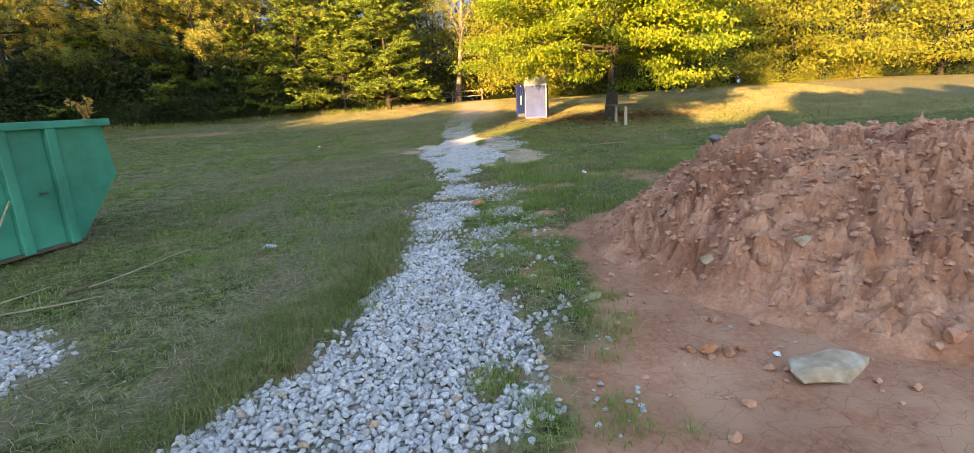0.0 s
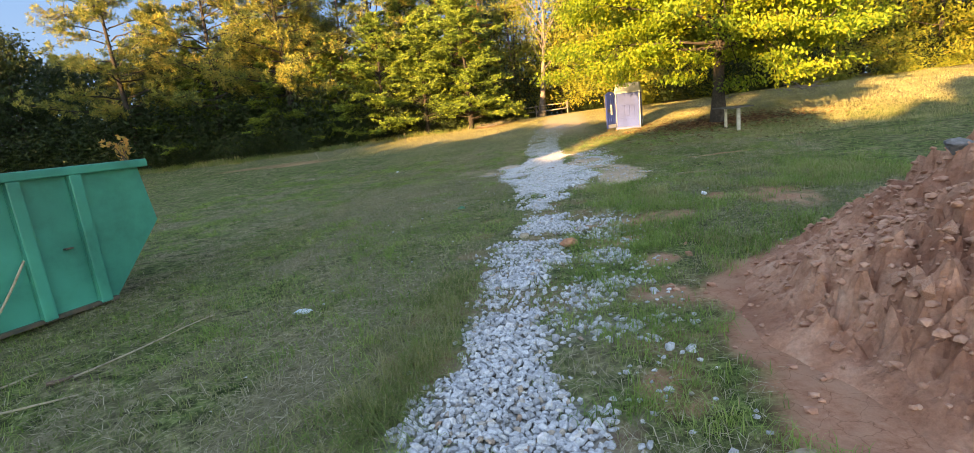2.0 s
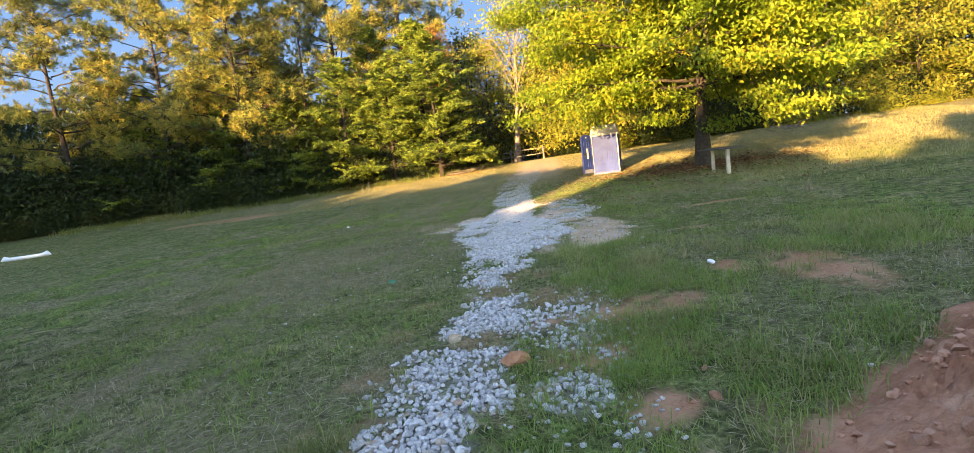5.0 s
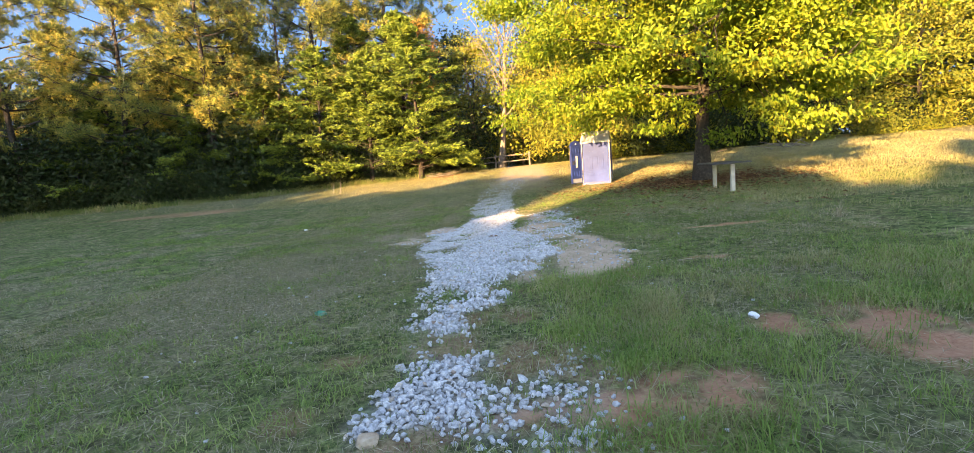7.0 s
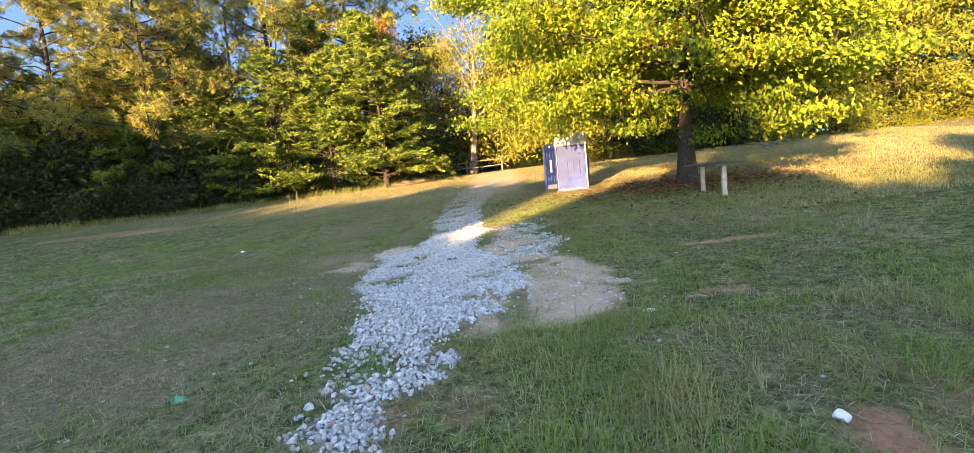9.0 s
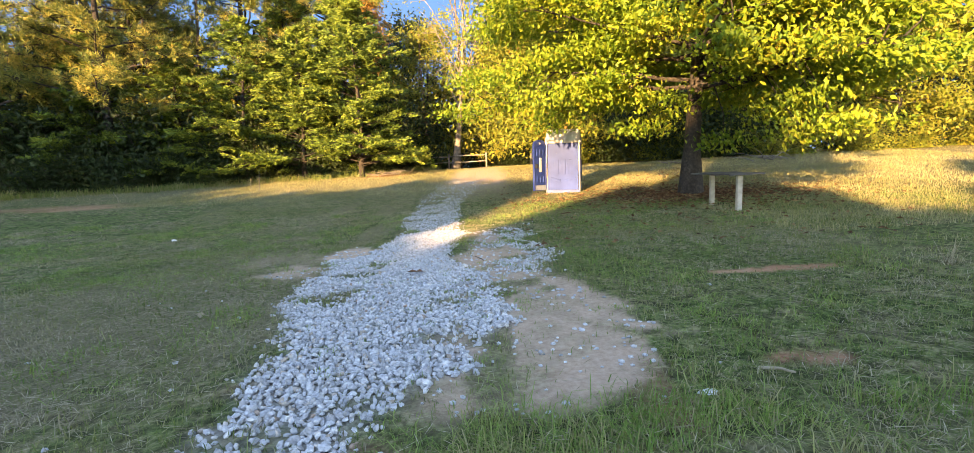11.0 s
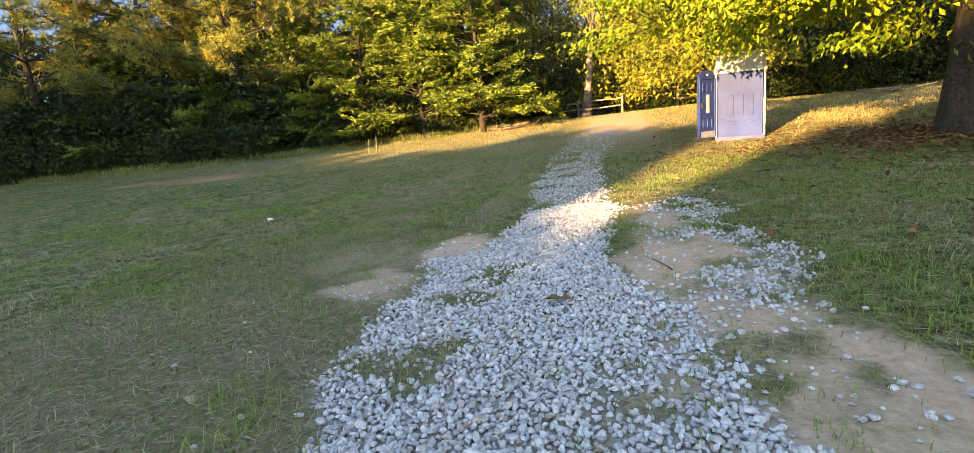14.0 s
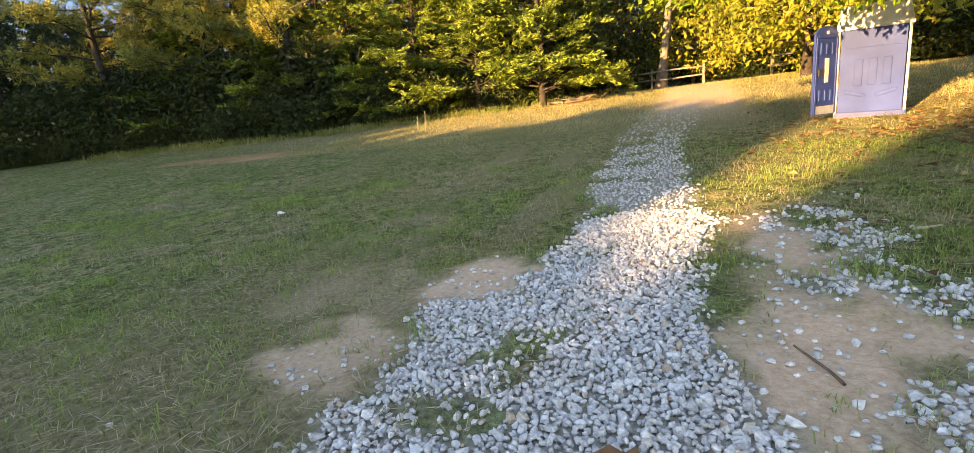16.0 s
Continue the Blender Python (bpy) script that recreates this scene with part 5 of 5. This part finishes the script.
for sel, m_, lab in ((~up, GRASS, "short green and straw-coloured grass of the far meadow"), (up, DRY_GRASS, "pale dry grass on the crest of the meadow")):
    n = int(sel.sum())
    blades("meadow_grass", x[sel], y[sel], 0.04 + 0.07 * rg.random(n), 0.008 + 0.008 * rg.random(n), m_, rg, lab, 0.9, True)
x, y = scatter(120000, -9, 9.5, 19, 32, rg)
ok = rg.random(len(x)) > bare(x, y)
x, y = x[ok], y[ok]
blades("meadow_grass", x, y, 0.03 + 0.045 * rg.random(len(x)), 0.005 + 0.005 * rg.random(len(x)), DRY_GRASS, rg, "short pale grass round the toilet and the oak", 1.0, True)
for n_, x0, x1, y0, y1, lab in ((80000, 5.5, 22, 18.5, 38, "golden dry grass on the slope beside the oak"), (42000, -14, 6, 29, 42, "golden dry grass on the crest before the woods")):
    x, y = scatter(n_, x0, x1, y0, y1, rg)
    ok = rg.random(len(x)) > bare(x, y) + 0.8 * (np.hypot((x - 6.3) / 3.6, (y - 25.2) / 2.4) < 1)
    x, y = x[ok], y[ok]
    blades("meadow_grass", x, y, 0.06 + 0.09 * rg.random(len(x)), 0.008 + 0.008 * rg.random(len(x)), DRY_GRASS, rg, lab, 0.6, True)
# cut straw lying flat
x, y = scatter(150000, -7, 5, 1.5, 21, rg)
ok = rg.random(len(x)) < (0.28 + 0.9 * straw_area(x, y)) * (1 - bare(x, y))
x, y = x[ok], y[ok]
n = len(x)
az = rg.random(n) * 6.283
d = np.stack([np.cos(az), np.sin(az), 0.12 * rg.normal(size=n)], 1)
straw_mesh = leaves("cut_straw", np.stack([x, y, land(x, y) + 0.015 + 0.035 * rg.random(n)], 1), d, 0.13, 0.005, STRAW, rg, 6.0)
tagged(new("cut_straw", straw_mesh), "dry cut straw lying flat on the meadow", "straw", kind="stuff")


def tufts(name, count, where, h, per, mat, label, spread=0.06, w=0.006, flat=0.6):
    tx, ty = where(count)
    k = rg.integers(0, len(tx), int(len(tx) * per))
    x, y = tx[k] + rg.normal(scale=spread, size=len(k)), ty[k] + rg.normal(scale=spread, size=len(k))
    hh = h * (0.45 + 0.75 * rg.random(len(k))) * (0.6 + 0.8 * rg.random(len(tx)))[k]
    return blades(name, x, y, hh, np.full(len(k), w) * (0.6 + 0.8 * rg.random(len(k))), mat, rg, label, flat)


def left_verge(n):
    y = rg.uniform(1.5, 7.5, n)
    return np.interp(y, EDGE_Y, EDGE_L) - 0.08 - np.abs(rg.normal(scale=0.3, size=n)), y


def right_verge(n):
    x, y = rg.uniform(-0.1, 1.1, n), rg.uniform(2.4, 9, n)
    ok = (vnoise(x, y, 1.7) > 0.48) & (gravel(x, y) < 0.6) & (heap_height(x, y) < 0.02)
    return x[ok], y[ok]


def heap_back(n):
    x, y = rg.uniform(0.3, 5.5, n), rg.uniform(6.8, 13.0, n)
    ok = (vnoise(x, y, 0.9) > 0.44) & (bare(x, y) < 0.5) & (heap_height(x, y) < 0.02)
    return x[ok], y[ok]


def rough_band(n):
    x, y = rg.uniform(1.0, 12, n), rg.uniform(11, 24, n)
    ok = vnoise(x, y, 0.6) > 0.5
    ok &= bare(x, y) < 0.4
    return x[ok], y[ok]


def on_gravel(n):
    x, y = rg.uniform(-2.4, 1.9, n), rg.uniform(2.5, 20, n)
    ok = (vnoise(x + 31, y, 1.3) < 0.5) & (gravel(x, y) + sand(x, y) > 0.15)
    return x[ok], y[ok]


def wood_edge(n):
    x = rg.uniform(-30, -3, n)
    return x, np.interp(x, (-40, -31, -25, -20, -15, -11.7, -8, -4), (30, 33, 34.3, 34.8, 36.3, 38.2, 39.6, 43)) - np.abs(rg.normal(scale=0.7, size=n))


tufts("tall_grass", 200, left_verge, 0.15, 34, GRASS, "long green and yellow grass along the gravel edge", 0.07, 0.005, 1.5)
tufts("tall_grass", 70, left_verge, 0.18, 26, DRY_GRASS, "long yellowed grass along the gravel edge", 0.06, 0.004, 1.4)


def lawn_clumps(n):
    x, y = rg.uniform(-13, 6, n), rg.uniform(1.5, 25, n)
    ok = (vnoise(x + 60, y, 0.8) > 0.5) & (bare(x, y) < 0.3)
    return x[ok], y[ok]


def lawn_dry(n):
    x, y = rg.uniform(-13, 6, n), rg.uniform(1.5, 25, n)
    ok = (vnoise(x + 60, y, 0.8) < 0.46) & (bare(x, y) < 0.3)
    return x[ok], y[ok]


tufts("grass_clump", 4600, lawn_clumps, 0.105, 28, LUSH, "green grass clumps in the mown meadow", 0.11, 0.006, 1.5)
tufts("straw_clump", 3600, lawn_dry, 0.08, 28, STRAW, "matted straw clumps in the mown meadow", 0.12, 0.005, 1.9)
tufts("grass_tuft", 420, right_verge, 0.11, 26, LUSH, "dark green grass tufts on bare red clay", 0.06, 0.005, 0.95)
tufts("lush_grass", 1500, heap_back, 0.14, 24, LUSH, "long lush green grass behind the clay heap", 0.10, 0.006, 0.9)
tufts("dry_grass", 700, heap_back, 0.15, 22, DRY_GRASS, "pale dry grass among the green behind the heap", 0.10, 0.006, 1.1)
tufts("rough_grass", 1500, rough_band, 0.10, 18, GRASS, "rough unmown grass on the meadow slope", 0.14, 0.008, 0.9)
tufts("grass_tuft", 700, on_gravel, 0.055, 24, LUSH, "small green weeds growing through the gravel", 0.05, 0.005)
tufts("tall_grass", 700, wood_edge, 0.35, 16, GRASS, "tall dry grass at the foot of the trees", 0.2, 0.02)

def spot(cx, cy, s, k):
    return lambda n: (cx + rg.normal(scale=s, size=k), cy + rg.normal(scale=s, size=k))


for cx, cy, s, k, hh in ((1.39, 11.4, 0.22, 9, 0.24), (0.95, 10.1, 0.18, 7, 0.2), (-2.9, 9.0, 0.3, 8, 0.16), (2.3, 11.9, 0.3, 9, 0.2), (-2.0, 6.2, 0.3, 9, 0.16)):
    tufts("tall_grass", k, spot(cx, cy, s, k), hh, 36, DRY_GRASS if cx > 1.3 else LUSH, "tall arching grass tuft in the meadow", 0.05, 0.005, 1.2)
tufts("dry_weed", 2, spot(5.66, 15.9, 0.03, 2), 0.34, 24, STRAW, "pale dried weed standing in the grass", 0.03, 0.008, 0.8)


def dead_branches(name, cx, cy, reach, count, label, seed):
    r = np.random.default_rng(seed)
    tb = Tubes(5)
    for _ in range(count):
        px, py = cx + r.normal(scale=reach * 0.35), cy + r.normal(scale=reach * 0.2)
        az = r.random() * 6.28
        line = bend((px, py, float(land(px, py)) + 0.05), (math.cos(az), math.sin(az), 0.12 + 0.25 * r.random()), reach * (0.4 + 0.5 * r.random()), -0.06, 0.12, r, 6)
        line[:, 2] = np.maximum(line[:, 2], land(line[:, 0], line[:, 1]) + 0.03)
        tb.add(line, 0.035 * np.linspace(1, 0.2, 6))
    tagged(new(name, tb.mesh(name, PALE_BARK)), label, "branches")


dead_branches("brush_pile", -5.4, 38.8, 1.6, 16, "low pile of dead branches by the woods", 5)
dead_branches("fallen_branch", 13.5, 34.5, 2.2, 9, "dry fallen branch lying on the grass slope", 6)
dead_branches("fallen_branch", 9.8, 35.5, 1.6, 6, "dry fallen branch behind the oak", 7)

nl = 4300
a, rr = rg.random(nl) * 6.283, np.abs(rg.normal(scale=0.62, size=nl))
x, y = 6.3 + 3.6 * rr * np.cos(a), 25.2 + 2.4 * rr * np.sin(a)
nf = 500
x, y = np.concatenate([x, rg.uniform(0.8, 9, nf)]), np.concatenate([y, rg.uniform(18, 33, nf)])
lm = leaves("leaf_litter", np.stack([x, y, land(x, y) + 0.03 + 0.03 * rg.random(len(x))], 1), np.concatenate([rg.normal(size=(len(x), 2)), 0.15 * rg.normal(size=(len(x), 1))], 1), 0.12, 0.08, LITTER_LEAF, rg, 4.0)
tagged(new("leaf_litter", lm), "reddish brown fallen oak leaves under the tree", "leaves", kind="stuff")

# ---- crushed stone of the path ----
gravel_path = tagged(new("gravel_path"), "strip of crushed pale grey limestone laid as a path", "path", kind="structure")
ico = bmesh.new()
bmesh.ops.create_icosphere(ico, subdivisions=1, radius=1)
ICO_V = np.array([v.co[:] for v in ico.verts])
ICO_F = np.array([[v.index for v in f.verts] for f in ico.faces])
ico.free()
VARIANTS = []
for k in range(14):
    rv = np.random.default_rng(200 + k)
    v = ICO_V * (1 + rv.normal(scale=0.13, size=(12, 1)))
    for _ in range(4):
        nrm = unit(rv.normal(size=3))
        v = v - nrm * np.maximum(0, v @ nrm - 0.62)[:, None]
    VARIANTS.append(v * np.array([1.0, 0.82, 0.55]))
VARIANTS = np.array(VARIANTS)


def stone_spots(x0, x1, y0, y1, cell, r):
    X_, Y_ = np.meshgrid(np.arange(x0, x1, cell), np.arange(y0, y1, cell), indexing="ij")
    x = X_.ravel() + r.uniform(-0.5, 0.5, X_.size) * cell
    y = Y_.ravel() + r.uniform(-0.5, 0.5, X_.size) * cell
    ok = r.random(len(x)) < gravel(x, y) * 1.1
    return x[ok], y[ok]


rs = np.random.default_rng(101)
sets = []
for args, lo, hi in (((-5.4, 1.6, 1.4, 8.0, 0.038), 0.022, 0.041), ((-2.6, 1.6, 8.0, 15, 0.037), 0.019, 0.036), ((-2.8, 1.6, 15, 21, 0.033), 0.0165, 0.031), ((-2.6, 1.6, 21, 33, 0.065), 0.015, 0.027)):
    x, y = stone_spots(*args, rs)
    sets.append((x, y, rs.uniform(lo, hi, len(x)) * np.where(rs.random(len(x)) < 0.12, 1.45, 1.0)))
sx, sy, ss = [np.concatenate(c) for c in zip(*sets)]
heapup = 0.02 * rs.random(len(sx)) * gravel(sx, sy)
sz = land(sx, sy) + ss * 0.25 + heapup
quat = unit(rs.normal(size=(len(sx), 4)) * np.array([1, 0.35, 0.35, 1]))
w_, x_, y_, z_ = quat.T
R = np.stack([np.stack([1 - 2 * (y_ ** 2 + z_ ** 2), 2 * (x_ * y_ - z_ * w_), 2 * (x_ * z_ + y_ * w_)], 1), np.stack([2 * (x_ * y_ + z_ * w_), 1 - 2 * (x_ ** 2 + z_ ** 2), 2 * (y_ * z_ - x_ * w_)], 1), np.stack([2 * (x_ * z_ - y_ * w_), 2 * (y_ * z_ + x_ * w_), 1 - 2 * (x_ ** 2 + y_ ** 2)], 1)], 1)
near = (sy > 2.3) & (sy < 2.75) & (sx > -2.2) & (sx < 0.6)
near_i = np.flatnonzero(near)[:300]
rest = np.ones(len(sx), bool)
rest[near_i] = False
kind_i = rs.integers(0, 14, len(sx))
V = np.einsum("nij,nkj->nki", R, VARIANTS[kind_i]) * ss[:, None, None] + np.stack([sx, sy, sz], 1)[:, None]
m_ = int(rest.sum())
stones = under("crushed_stone", mesh_from("crushed_stone", V[rest].reshape(-1, 3), (np.arange(m_)[:, None, None] * 12 + ICO_F[None]).reshape(-1, 3), STONE), gravel_path)
tagged(stones, kind="stuff")
stone_meshes = [mesh_from("stone", v, ICO_F, STONE_PIECE) for v in VARIANTS]
for i in near_i:
    ob = under("stone", stone_meshes[kind_i[i]], gravel_path)
    m4 = Matrix(R[i].tolist()).to_4x4()
    ob.matrix_basis = Matrix.Translation((sx[i], sy[i], sz[i])) @ m4 @ Matrix.Scale(float(ss[i]), 4)
# stray stones off the path
sa, sb = rs.uniform(-4, 3.0, 130), rs.uniform(2, 17, 130)
sc, sd = rs.uniform(-0.4, 0.9, 520), rs.uniform(2.4, 10.5, 520)
keep = vnoise(sc, sd, 1.6) > 0.5
se, sf = rs.uniform(-3.0, 1.9, 3600), rs.uniform(12.8, 22, 3600)
on_sand = (sand(se, sf) > 0.3) & (rs.random(3600) < 0.15 + step(vnoise(se, sf, 1.8), 0.42, 0.62))
stray_x, stray_y = np.concatenate([sa, sc[keep], se[on_sand]]), np.concatenate([sb, sd[keep], sf[on_sand]])
ok = (gravel(stray_x, stray_y) < 0.3) & (heap_height(stray_x, stray_y) < 0.02)
stray_x, stray_y = stray_x[ok], stray_y[ok]
n = len(stray_x)
s3 = rs.uniform(0.012, 0.032, n)
V = VARIANTS[rs.integers(0, 14, n)] * s3[:, None, None] + np.stack([stray_x, stray_y, land(stray_x, stray_y) + s3 * 0.35], 1)[:, None]
st = new("stray_stone", mesh_from("stray_stone", V.reshape(-1, 3), (np.arange(n)[:, None, None] * 12 + ICO_F[None]).reshape(-1, 3), STONE))
tagged(st, "scattered pale stones lying in the grass", "stones", kind="stuff")

# crumbs of clay on the bare earth
cx_, cy_ = rs.uniform(0.6, 6.5, 15000), rs.uniform(1.6, 8.4, 15000)
near_heap = np.maximum(heap_height(cx_, cy_), 0)
ok = ((clay(cx_, cy_) > 0.6) | (near_heap > 0.03)) & (rs.random(15000) < 0.06 + 1.6 * near_heap)
cx_, cy_ = cx_[ok], cy_[ok]
n = len(cx_)
s4 = np.clip(rs.lognormal(-4.0, 0.65, n), 0.006, 0.05)
V = VARIANTS[rs.integers(0, 14, n)] * s4[:, None, None] + np.stack([cx_, cy_, land(cx_, cy_) + np.maximum(heap_height(cx_, cy_), 0) + s4 * 0.3], 1)[:, None]
crumbs = new("clay_crumbs", mesh_from("clay_crumbs", V.reshape(-1, 3), (np.arange(n)[:, None, None] * 12 + ICO_F[None]).reshape(-1, 3), CLOD))
tagged(crumbs, "small crumbs of red clay scattered round the heap", "clay", kind="stuff")
